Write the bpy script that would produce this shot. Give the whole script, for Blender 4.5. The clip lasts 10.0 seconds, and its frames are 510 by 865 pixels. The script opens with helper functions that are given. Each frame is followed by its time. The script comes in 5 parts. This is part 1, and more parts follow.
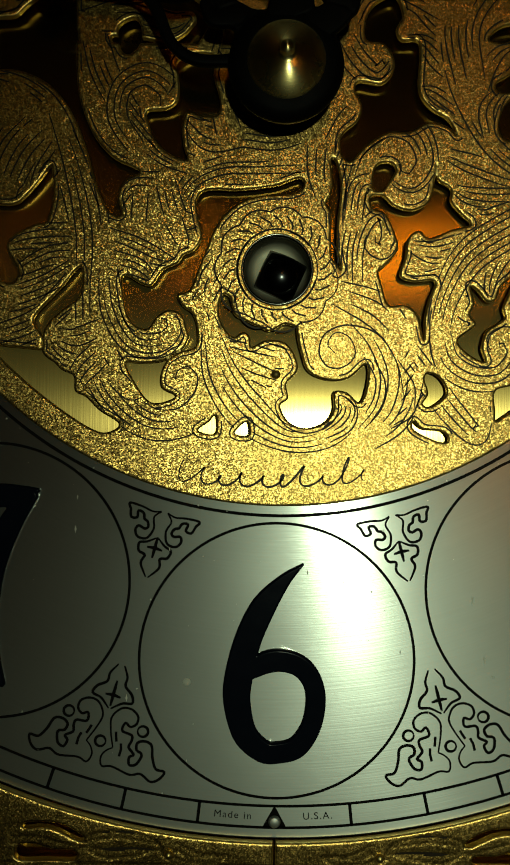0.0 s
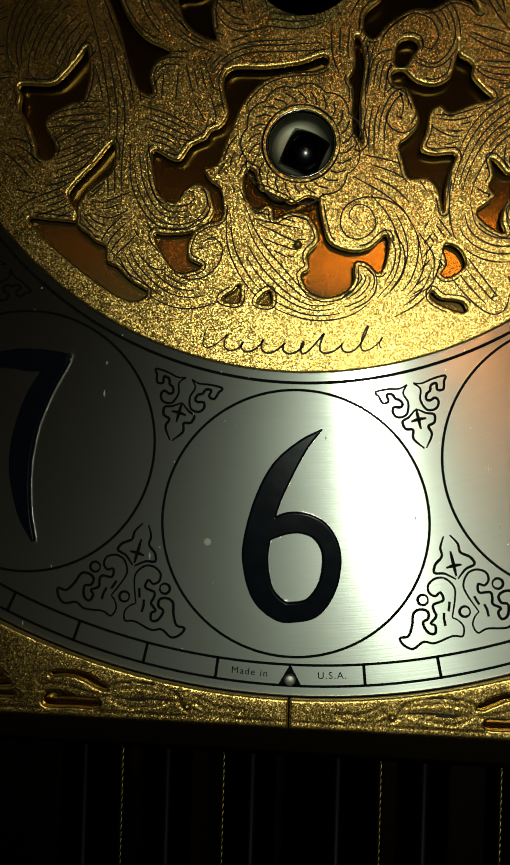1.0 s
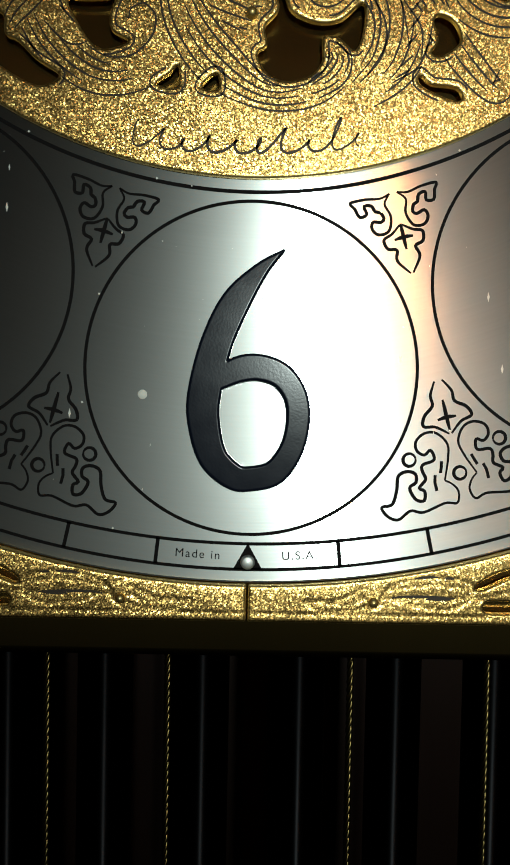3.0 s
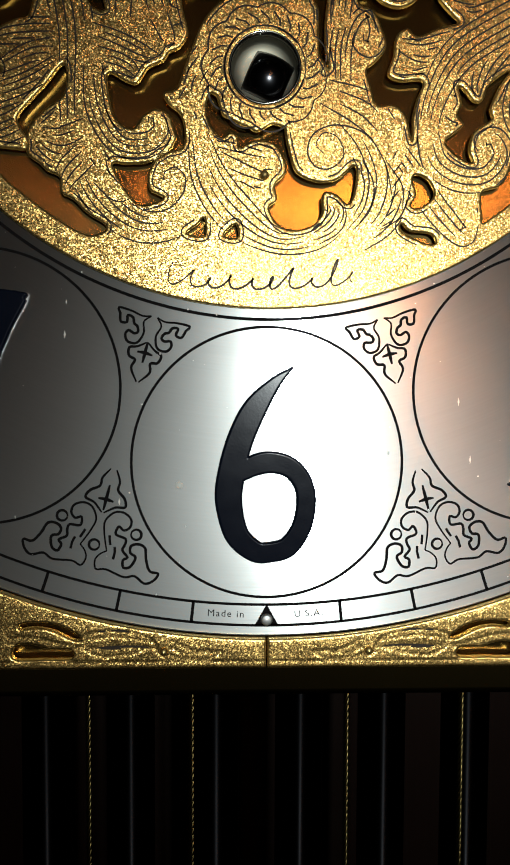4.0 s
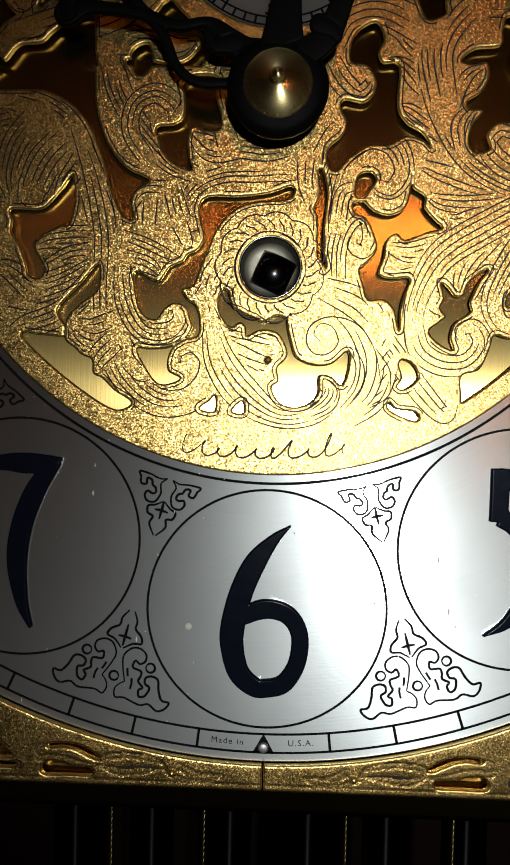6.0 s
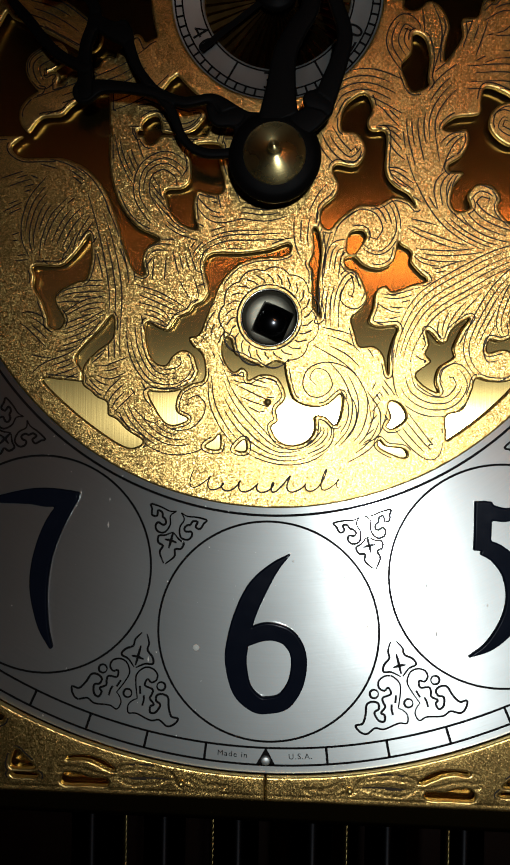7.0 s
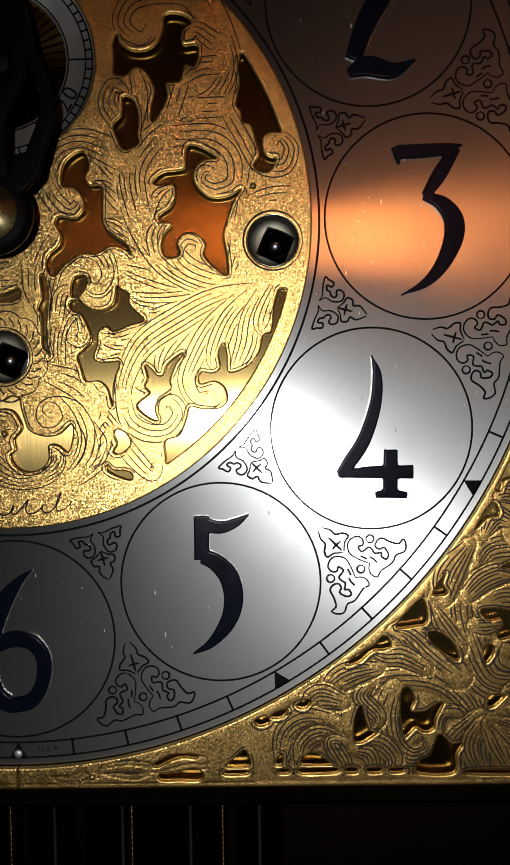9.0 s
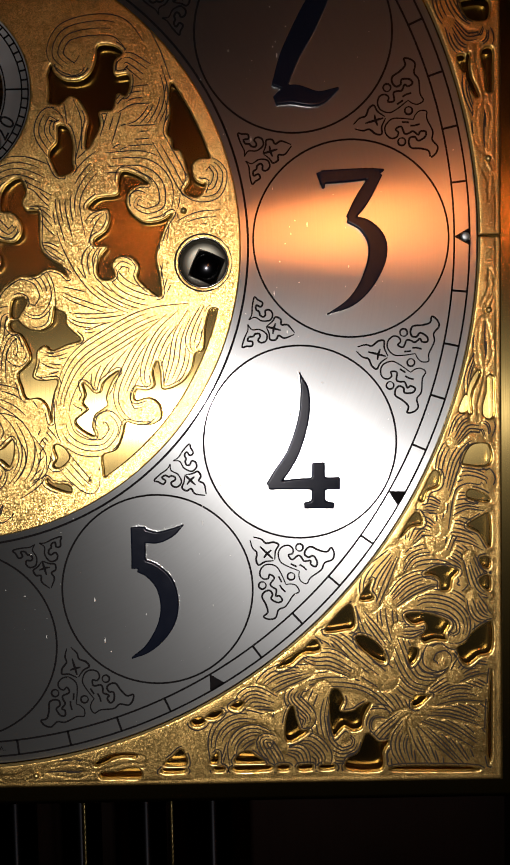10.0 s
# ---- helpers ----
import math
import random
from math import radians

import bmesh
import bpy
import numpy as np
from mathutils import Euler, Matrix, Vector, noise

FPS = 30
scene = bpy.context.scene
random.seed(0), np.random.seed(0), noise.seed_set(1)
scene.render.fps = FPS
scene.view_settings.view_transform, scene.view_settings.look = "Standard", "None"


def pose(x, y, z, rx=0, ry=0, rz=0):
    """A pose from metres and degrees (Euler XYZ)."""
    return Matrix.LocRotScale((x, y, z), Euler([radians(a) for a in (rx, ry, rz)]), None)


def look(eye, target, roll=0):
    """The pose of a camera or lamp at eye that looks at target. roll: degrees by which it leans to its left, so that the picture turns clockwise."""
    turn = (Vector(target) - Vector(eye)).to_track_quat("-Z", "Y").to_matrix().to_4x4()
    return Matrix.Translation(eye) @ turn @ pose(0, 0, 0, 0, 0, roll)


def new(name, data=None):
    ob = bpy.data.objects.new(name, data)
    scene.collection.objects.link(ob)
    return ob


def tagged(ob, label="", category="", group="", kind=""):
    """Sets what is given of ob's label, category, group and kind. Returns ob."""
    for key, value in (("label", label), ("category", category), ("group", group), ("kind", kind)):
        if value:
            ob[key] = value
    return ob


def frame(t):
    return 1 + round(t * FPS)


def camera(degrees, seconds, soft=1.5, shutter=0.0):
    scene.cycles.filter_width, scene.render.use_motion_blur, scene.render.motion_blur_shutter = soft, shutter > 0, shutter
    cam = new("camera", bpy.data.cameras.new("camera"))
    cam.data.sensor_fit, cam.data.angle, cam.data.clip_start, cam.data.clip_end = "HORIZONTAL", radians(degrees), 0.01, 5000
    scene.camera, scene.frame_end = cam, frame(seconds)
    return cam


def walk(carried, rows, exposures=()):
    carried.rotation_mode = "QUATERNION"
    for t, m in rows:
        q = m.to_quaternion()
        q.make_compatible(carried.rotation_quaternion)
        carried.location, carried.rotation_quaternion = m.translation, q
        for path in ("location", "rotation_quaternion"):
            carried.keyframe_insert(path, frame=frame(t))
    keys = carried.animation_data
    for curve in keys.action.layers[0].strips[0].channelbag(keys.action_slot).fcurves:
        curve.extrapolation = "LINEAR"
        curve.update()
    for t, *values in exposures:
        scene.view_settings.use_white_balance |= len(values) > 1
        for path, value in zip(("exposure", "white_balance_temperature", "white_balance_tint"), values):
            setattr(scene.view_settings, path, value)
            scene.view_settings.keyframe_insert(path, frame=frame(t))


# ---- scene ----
cam = camera(36.944, 10.0, soft=1.7)
PATH = [
    (0, (-0.0039, -0.1449, 1.6349), (-0.0055, 0.1551, 1.6348), 0.78),
    (0.5, (0.0014, -0.1523, 1.6271), (-0.002, 0.1477, 1.63), 1.15),
    (1, (0.002, -0.1496, 1.6085), (-0.0185, 0.1497, 1.6098), 1.7),
    (1.5, (0.0033, -0.1352, 1.584), (-0.0046, 0.1643, 1.5993), 2.39),
    (2, (0.0007, -0.1231, 1.5759), (-0.0039, 0.1766, 1.5885), 2.43),
    (2.2, (-0.0006, -0.118, 1.5775), (-0.0042, 0.1819, 1.5809), 1.84),
    (3.3, (0.0003, -0.1235, 1.5881), (0.0051, 0.1763, 1.578), 0.87),
    (3.5, (-0.0029, -0.1291, 1.5905), (0.0057, 0.1706, 1.5796), 0.79),
    (4, (-0.0074, -0.1464, 1.6053), (0.0028, 0.153, 1.5894), 0.25),
    (4.5, (-0.0094, -0.151, 1.6177), (0.0022, 0.1482, 1.5998), 0.85),
    (5, (-0.0053, -0.1554, 1.6275), (0.0045, 0.1441, 1.6146), 0.19),
    (5.2, (-0.0082, -0.1588, 1.6339), (0.0012, 0.1408, 1.6218), 1.15),
    (6.3, (0.0045, -0.1722, 1.6365), (-0.0085, 0.1274, 1.63), 1.07),
    (6.5, (0.0036, -0.1779, 1.6386), (-0.0045, 0.1219, 1.6341), 0.65),
    (7, (0.0058, -0.1797, 1.6411), (-0.0103, 0.1199, 1.637), 0.99),
    (7.5, (0.0121, -0.1828, 1.6473), (-0.0049, 0.1166, 1.6385), 1.05),
    (8, (0.0273, -0.1893, 1.649), (0.0163, 0.1104, 1.6405), 0.26),
    (8.5, (0.0475, -0.1978, 1.6511), (0.0363, 0.1018, 1.6432), -0.14),
    (9, (0.065, -0.1981, 1.6532), (0.063, 0.1017, 1.6411), -0.78),
    (9.5, (0.0806, -0.199, 1.6542), (0.077, 0.1006, 1.6401), -1.22),
    (10, (0.0828, -0.2065, 1.6593), (0.0813, 0.0931, 1.6439), -1.14),
]
EXPOSURES = [(0.0, -1.05, 8300, -28), (0.5, -0.98, 8000, -24), (1.0, -0.6, 7400, -12), (1.5, 0.1, 6700, -7), (2.2, 0.68, 6350, -7), (3.5, 0.66, 6250, 4),
             (5.2, 0.72, 6350, 14), (6.5, 0.18, 6150, 12), (7.5, 0.16, 6150, 13), (8.5, -0.3, 6300, 18), (9.3, 0.12, 6550, 22), (10.0, 0.45, 6750, 25)]
walk(cam, [(t, look(eye, target, roll)) for t, eye, target, roll in PATH], EXPOSURES)

# ---- light ----
world = bpy.data.worlds.new("dim_room")
scene.world = world
world.use_nodes = True
world.node_tree.nodes["Background"].inputs[0].default_value = (1.0, 0.8, 0.6, 1)
world.node_tree.nodes["Background"].inputs[1].default_value = 0.006


def lamp(name, at, aim, size, power, colour, spread):
    data = bpy.data.lights.new(name, "AREA")
    data.shape, data.size, data.energy, data.color, data.spread = "DISK", size, power, colour, radians(spread)
    ob = new(name, data)
    ob.matrix_world = look(at, aim)
    return ob


lamp("white_lamp", (0.052, -0.5, 1.64), (0.085, 0, 1.605), 0.014, 0.105, (0.94, 1.0, 0.97), 52)
lamp("warm_lamp", (0.34, -2.0, 2.12), (0.05, 0, 1.66), 0.20, 0.048, (1.0, 0.30, 0.07), 35)

# ---- materials ----
CENTRE = Vector((0, 0, 1.70))


def material(name, colour, metal, rough, spread=0.08, grain=60.0, bump=0.0, bump_scale=900.0, aniso=0.0, along=None, coat=0.0, facet=0.0, haze=0.0, shine=0.5):
    """colour: base; spread: how far it varies; grain: scale of the variation; bump: fine relief; along: 'ring' or a fixed brushing direction."""
    m = bpy.data.materials.new(name)
    m.use_nodes = True
    nt = m.node_tree
    b = nt.nodes["Principled BSDF"]
    n, l = nt.nodes.new, nt.links.new
    b.inputs["Metallic"].default_value, b.inputs["Coat Weight"].default_value = metal, coat
    b.inputs["Specular IOR Level"].default_value = shine
    geo = n("ShaderNodeNewGeometry")
    off = n("ShaderNodeVectorMath")
    off.operation, off.inputs[1].default_value = "SUBTRACT", CENTRE
    l(geo.outputs["Position"], off.inputs[0])
    big, fine = n("ShaderNodeTexNoise"), n("ShaderNodeTexNoise")
    big.inputs["Scale"].default_value, big.inputs["Detail"].default_value = grain, 5
    fine.inputs["Scale"].default_value, fine.inputs["Detail"].default_value = bump_scale, 2
    l(off.outputs[0], big.inputs["Vector"])
    where = off.outputs[0]
    if along == "ring":
        size, mul = n("ShaderNodeVectorMath"), n("ShaderNodeVectorMath")
        flat = n("ShaderNodeVectorMath")
        flat.operation, flat.inputs[1].default_value = "MULTIPLY", (1, 0, 1)
        l(off.outputs[0], flat.inputs[0])
        size.operation = "LENGTH"
        l(flat.outputs[0], size.inputs[0])
        mul.operation, mul.inputs[1].default_value = "MULTIPLY", (0.02, 0, 0.02)
        l(off.outputs[0], mul.inputs[0])
        joined = n("ShaderNodeCombineXYZ")
        split = n("ShaderNodeSeparateXYZ")
        l(mul.outputs[0], split.inputs[0])
        l(size.outputs["Value"], joined.inputs[0])
        l(split.outputs[0], joined.inputs[1])
        l(split.outputs[2], joined.inputs[2])
        where = joined.outputs[0]
        unit = n("ShaderNodeVectorMath")
        unit.operation = "NORMALIZE"
        l(flat.outputs[0], unit.inputs[0])
        l(unit.outputs[0], b.inputs["Tangent"])
    elif along:
        mul = n("ShaderNodeVectorMath")
        mul.operation, mul.inputs[1].default_value = "MULTIPLY", [0.02 if a else 1 for a in along]
        l(off.outputs[0], mul.inputs[0])
        where = mul.outputs[0]
        way = n("ShaderNodeCombineXYZ")
        for k in range(3):
            way.inputs[k].default_value = along[(k + 2) % 3]
        l(way.outputs[0], b.inputs["Tangent"])
    l(where, fine.inputs["Vector"])
    b.inputs["Anisotropic"].default_value = aniso
    ramp = n("ShaderNodeMapRange")
    ramp.inputs["To Min"].default_value, ramp.inputs["To Max"].default_value = 1 - spread * 2, 1 + spread
    both = n("ShaderNodeMath")
    both.operation, both.inputs[1].default_value = "MULTIPLY_ADD", 0.6
    l(big.outputs["Fac"], both.inputs[0])
    small = n("ShaderNodeMath")
    small.operation, small.inputs[1].default_value = "MULTIPLY", 0.4
    l(fine.outputs["Fac"], small.inputs[0])
    l(small.outputs[0], both.inputs[2])
    l(both.outputs[0], ramp.inputs["Value"])
    tint = n("ShaderNodeVectorMath")
    tint.operation, tint.inputs[0].default_value = "SCALE", colour
    l(ramp.outputs[0], tint.inputs["Scale"])
    l(tint.outputs[0], b.inputs["Base Color"])
    wear = n("ShaderNodeMapRange")
    wear.inputs["To Min"].default_value, wear.inputs["To Max"].default_value = rough * 0.8, min(rough * 1.25, 1)
    l(big.outputs["Fac"], wear.inputs["Value"])
    l(wear.outputs[0], b.inputs["Roughness"])
    if haze:
        veil, blend = n("ShaderNodeBsdfPrincipled"), n("ShaderNodeMixShader")
        veil.inputs["Metallic"].default_value, veil.inputs["Roughness"].default_value = metal, 0.385
        veil.inputs["Anisotropic"].default_value = aniso * 0.8
        l(tint.outputs[0], veil.inputs["Base Color"])
        l(b.inputs["Tangent"].links[0].from_socket, veil.inputs["Tangent"])
        blend.inputs[0].default_value = haze
        l(b.outputs[0], blend.inputs[1])
        l(veil.outputs[0], blend.inputs[2])
        l(blend.outputs[0], nt.nodes["Material Output"].inputs["Surface"])
    if facet:
        cells, tilt = n("ShaderNodeTexVoronoi"), n("ShaderNodeVectorMath")
        cells.inputs["Scale"].default_value = bump_scale
        l(off.outputs[0], cells.inputs["Vector"])
        tilt.operation, tilt.inputs[1].default_value, tilt.inputs[2].default_value = "MULTIPLY_ADD", (facet,) * 3, (-facet / 2,) * 3
        l(cells.outputs["Color"], tilt.inputs[0])
        grain_of, pits = n("ShaderNodeSeparateXYZ"), n("ShaderNodeMapRange")
        l(cells.outputs["Color"], grain_of.inputs[0])
        pits.inputs["To Min"].default_value, pits.inputs["To Max"].default_value = 0.6, 1.2
        l(grain_of.outputs[0], pits.inputs["Value"])
        speck = n("ShaderNodeVectorMath")
        speck.operation = "SCALE"
        l(tint.outputs[0], speck.inputs[0])
        l(pits.outputs[0], speck.inputs["Scale"])
        l(speck.outputs[0], b.inputs["Base Color"])
        lean, unit = n("ShaderNodeVectorMath"), n("ShaderNodeVectorMath")
        l(geo.outputs["Normal"], lean.inputs[0])
        l(tilt.outputs[0], lean.inputs[1])
        unit.operation = "NORMALIZE"
        l(lean.outputs[0], unit.inputs[0])
        l(unit.outputs[0], b.inputs["Normal"])
    elif bump:
        relief = n("ShaderNodeBump")
        relief.inputs["Strength"].default_value, relief.inputs["Distance"].default_value = bump, 0.0003
        l(fine.outputs["Fac"], relief.inputs["Height"])
        l(relief.outputs[0], b.inputs["Normal"])
    return m


SILVER = material("brushed_silver", (0.74, 0.76, 0.73), 1, 0.175, 0.07, 45, 0.05, 3200, 0.97, "ring", haze=0.34)
BRASS = material("brushed_brass", (0.64, 0.45, 0.15), 1, 0.18, 0.08, 30, 0.05, 3000, 0.94, (0, 0, 1), haze=0.10)
GOLD = material("stippled_gold", (0.93, 0.59, 0.185), 1, 0.31, 0.10, 120, 0, 5300, facet=0.265)
EDGE = material("polished_gold", (0.92, 0.68, 0.26), 1, 0.4, 0.05, 100)
INK = material("engraved_black", (0.008, 0.007, 0.007), 0, 0.7, 0.1, 200, shine=0.06)
GROOVE = material("engraved_brown", (0.030, 0.018, 0.007), 0.3, 0.5, 0.2, 200)
BLACK = material("black_enamel", (0.005, 0.007, 0.014), 0, 0.2, 0.1, 300, 0.02, 2600, shine=0.16)
MATT = material("matt_black_metal", (0.003, 0.0027, 0.0027), 0, 0.5, 0.1, 200, shine=0.06)
PLAIN = material("plain_silver", (0.72, 0.73, 0.70), 1, 0.5, 0.05, 150)
DUST = material("pale_dust", (0.8, 0.78, 0.7), 0, 0.8)
ARBOR = material("polished_black_steel", (0.07, 0.07, 0.075), 1, 0.2, 0.1, 300)
POLISH = material("polished_nickel", (0.36, 0.34, 0.26), 1, 0.5, 0.05, 200)
TURNED = material("turned_brass", (0.85, 0.68, 0.30), 1, 0.26, 0.05, 200, 0.05, 5000, 0.85, "ring")
BURST = material("dark_gilt", (0.28, 0.15, 0.045), 1, 0.2, 0.2, 300)
STEEL = material("dark_steel", (0.035, 0.035, 0.04), 1, 0.2, 0.1, 250)
NICKEL = material("nickel", (0.42, 0.41, 0.36), 1, 0.2, 0.05, 200)
# brass darkened in its base colour to stand for shade behind the dial
CABLE = material("shaded_brass_wire", (0.115, 0.083, 0.03), 1, 0.3, 0.1, 300)
# nickel taken almost to black: the shade inside the case is put into the colour
TUBE = material("shaded_nickel_tube", (0.005, 0.005, 0.0055), 1, 0.35, 0.05, 40, 0.02, 3000, 0.95, (0, 1, 0))
WOOD = material("dark_wood", (0.012, 0.006, 0.004), 0, 0.5, 0.25, 25, 0.1, 400, 0, (0, 0, 1), shine=0.1)
PLASTER = material("plaster", (0.20, 0.17, 0.13), 0, 0.9, 0.06, 6, 0.1, 200)
CARPET = material("carpet", (0.10, 0.08, 0.06), 0, 0.95, 0.2, 20, 0.3, 400)
PAINT = material("ceiling_paint", (0.45, 0.42, 0.37), 0, 0.9, 0.05, 5)

# ---- mesh helpers; the dial is drawn in millimetres, u to the right and v up from its centre, d towards the back ----


def place(u, v, d):
    return (u * 0.001, d * 0.001, 1.70 + v * 0.001)


def mesh_of(name, verts, faces, mat, smooth=True):
    me = bpy.data.meshes.new(name)
    me.from_pydata(verts, [], faces)
    me.materials.append(mat)
    if smooth:
        me.shade_smooth()
    me.validate()
    return me


def part(name, me, parent=None, label=""):
    ob = new(name, me)
    ob.parent = parent
    return tagged(ob, label)


def thing(name, label, category, group="", kind="", me=None):
    return tagged(new(name, me), label, category, group, kind)


def curve(points, step=0.35):
    """A smooth line through the points, sampled evenly; any further columns are carried along."""
    p = np.array(points, float)
    if len(p) == 2:
        p = np.array([p[0], p.mean(0), p[1]])
    q = np.vstack([2 * p[0] - p[1], p, 2 * p[-1] - p[-2]])
    out = []
    for a, b, c, d in zip(q, q[1:], q[2:], q[3:]):
        n = max(2, int(np.hypot(*(c - b)[:2]) / step))
        t = np.linspace(0, 1, n, endpoint=False)[:, None]
        out.append(0.5 * (2 * b + (c - a) * t + (2 * a - 5 * b + 4 * c - d) * t ** 2 + (3 * b - a - 3 * c + d) * t ** 3))
    return np.vstack(out + [p[-1:]])


def ribbon(lines, half, depth, closed=False):
    """Thin flat strips along the lines. depth: a number or a function of u, v."""
    verts, faces = [], []
    for line in lines:
        p = np.asarray(line, float)
        if len(p) < 2:
            continue
        way = np.gradient(p, axis=0)
        if closed:
            way = np.roll(p, -1, 0) - np.roll(p, 1, 0)
        way /= np.maximum(np.hypot(*way.T), 1e-9)[:, None]
        side = np.stack([-way[:, 1], way[:, 0]], 1)
        w = np.full(len(p), half)
        if not closed and len(p) > 3:
            w = half * (0.3 + 0.8 * np.sin(math.pi * np.linspace(0.06, 0.94, len(p))) ** 0.6)
        a, b = p + side * w[:, None], p - side * w[:, None]
        k = len(verts)
        for (au, av), (bu, bv), (cu, cv) in zip(a, b, p):
            d = depth(cu, cv) if callable(depth) else depth
            verts += [place(au, av, d), place(bu, bv, d)]
        n = len(p)
        for i in range(n if closed else n - 1):
            j = (i + 1) % n
            faces.append((k + 2 * i, k + 2 * i + 1, k + 2 * j + 1, k + 2 * j))
    return verts, faces


def ring_line(radius, u=0.0, v=0.0, n=160):
    a = np.linspace(0, 2 * math.pi, n, endpoint=False)
    return np.stack([u + radius * np.cos(a), v + radius * np.sin(a)], 1)


def lathe(profile, n=96, u=0.0, v=0.0):
    """Turns a profile of (radius, depth) about an axis through (u, v)."""
    verts, faces = [], []
    for i in range(n):
        a = 2 * math.pi * i / n
        verts += [place(u + r * math.cos(a), v + r * math.sin(a), d) for r, d in profile]
    m = len(profile)
    for i in range(n):
        for j in range(m - 1):
            a, b = i * m, (i + 1) % n * m
            faces.append((a + j, a + j + 1, b + j + 1, b + j))
    return verts, faces


def box(x0, x1, y0, y1, z0, z1, bevel=0.0):
    bm = bmesh.new()
    bmesh.ops.create_cube(bm, size=1)
    for p in bm.verts:
        p.co = ((x0 + x1) / 2 + p.co.x * (x1 - x0), (y0 + y1) / 2 + p.co.y * (y1 - y0), (z0 + z1) / 2 + p.co.z * (z1 - z0))
    if bevel:
        bmesh.ops.bevel(bm, geom=bm.edges[:], offset=bevel, segments=2, affect="EDGES")
    return bm


def box_mesh(name, mat, *size, bevel=0.0):
    bm = box(*size, bevel=bevel)
    me = bpy.data.meshes.new(name)
    bm.to_mesh(me)
    bm.free()
    me.materials.append(mat)
    return me


class Plate:
    """A pierced metal plate, put together from tapering scrolls, with engraved lines that follow them."""

    def __init__(self, u0, u1, v0, v1, step, full=1.0, lobe=4.4, square=False):
        self.full, self.lobe, self.square, self.rnd = full, lobe, square, random.Random(11)
        self.u, self.v, self.step = np.arange(u0, u1 + step, step), np.arange(v0, v1 + step, step), step
        self.U, self.V = np.meshgrid(self.u, self.v)
        self.D = np.full(self.U.shape, -50.0)
        self.own, self.od = np.full(self.U.shape, -1), np.zeros(self.U.shape)
        self.strokes, self.extra = [], []
        self.lined = np.ones(self.U.shape, bool)

    def add(self, field):
        self.D = np.maximum(self.D, field)
        self.od = np.where(field > 0, np.maximum(field, 0), self.od)

    def _field(self, p):
        m = p[:, 2].max() + 1.5
        i0, i1 = np.searchsorted(self.u, (p[:, 0].min() - m, p[:, 0].max() + m))
        j0, j1 = np.searchsorted(self.v, (p[:, 1].min() - m, p[:, 1].max() + m))
        win = np.s_[j0:j1, i0:i1]
        d = np.full(self.U[win].shape, -50.0)
        for u, v, r in p:
            d = np.maximum(d, r - np.hypot(self.U[win] - u, self.V[win] - v))
        return win, d

    def scroll(self, points, widths, lines):
        p = curve([(*a, w) for a, w in zip(points, widths)])
        plain = p.copy()
        plain[:, 2] = np.maximum(p[:, 2] * self.full, 0.25)
        if lines > 3:
            run = np.r_[0, np.cumsum(np.hypot(*np.diff(p[:, :2], axis=0).T))]
            p[:, 2] *= 0.93 + 0.17 * np.abs(np.sin(math.pi * run / self.lobe))
        p[:, 2] = np.maximum(p[:, 2] * self.full, 0.25)
        win, d = self._field(p)
        if self.square:
            for (u, v, r), (a, b, _) in ((p[0], p[2]), (p[-1], p[-3])):
                if r > 0.6:
                    way = np.array((u - a, v - b)) / math.hypot(u - a, v - b)
                    past = (self.U[win] - u) * way[0] + (self.V[win] - v) * way[1]
                    near = np.hypot(self.U[win] - u, self.V[win] - v) < r * 1.6
                    d = np.where(near & (past > 0), np.minimum(d, -past), d)
        if not d.size:
            return
        a, k = self.D[win], 0.7
        h = np.clip(0.5 + 0.5 * (d - a) / k, 0, 1)
        self.D[win] = a + (d - a) * h + k * h * (1 - h)
        inside = d > 0.1
        self.own[win] = np.where(inside, len(self.strokes), self.own[win])
        self.od[win] = np.where(d > 0, d, self.od[win])
        self.strokes.append((plain, lines))

    def leaf(self, points, widths, lines):
        """A scroll with forward-pointing lobes along both of its edges."""
        p = curve([(*a, w) for a, w in zip(points, widths)], 0.5)
        run = np.r_[0, np.cumsum(np.hypot(*np.diff(p[:, :2], axis=0).T))]
        for side in (1, -1):
            s = 2.0 + (side > 0) * 1.6
            while s < run[-1] - 1.5:
                i = int(np.searchsorted(run, s))
                a, b = p[max(i - 2, 0)], p[min(i + 2, len(p) - 1)]
                w = max(p[i, 2], 0.9)
                ahead = (b - a)[:2] / max(np.hypot(*(b - a)[:2]), 1e-6)
                out = np.array((-ahead[1], ahead[0])) * side
                c = p[i, :2]
                w *= self.rnd.uniform(0.82, 1.18)
                self.scroll([tuple(c + q * w * out + r * ahead) for q, r in ((0.2, -1.6), (0.72, 0.0), (1.08, 1.5), (1.12, 2.7))],
                            [w * 0.26, w * 0.34, w * 0.24, 0.15], 0)
                s += self.lobe * self.rnd.uniform(0.85, 1.5)
        self.scroll(points, [w * 0.86 for w in widths], lines)

    def opening(self, points):
        """Cuts a hole with a smooth closed outline through the plate."""
        n = len(points)
        loop = curve([points[k % n] for k in range(-1, n + 2)], 0.6)
        first = int(np.argmin(np.hypot(*(loop[: len(loop) // 2] - np.array(points[0])).T)))
        last = len(loop) // 2 + int(np.argmin(np.hypot(*(loop[len(loop) // 2:] - np.array(points[0])).T)))
        loop = loop[first:last]
        m = 2.0
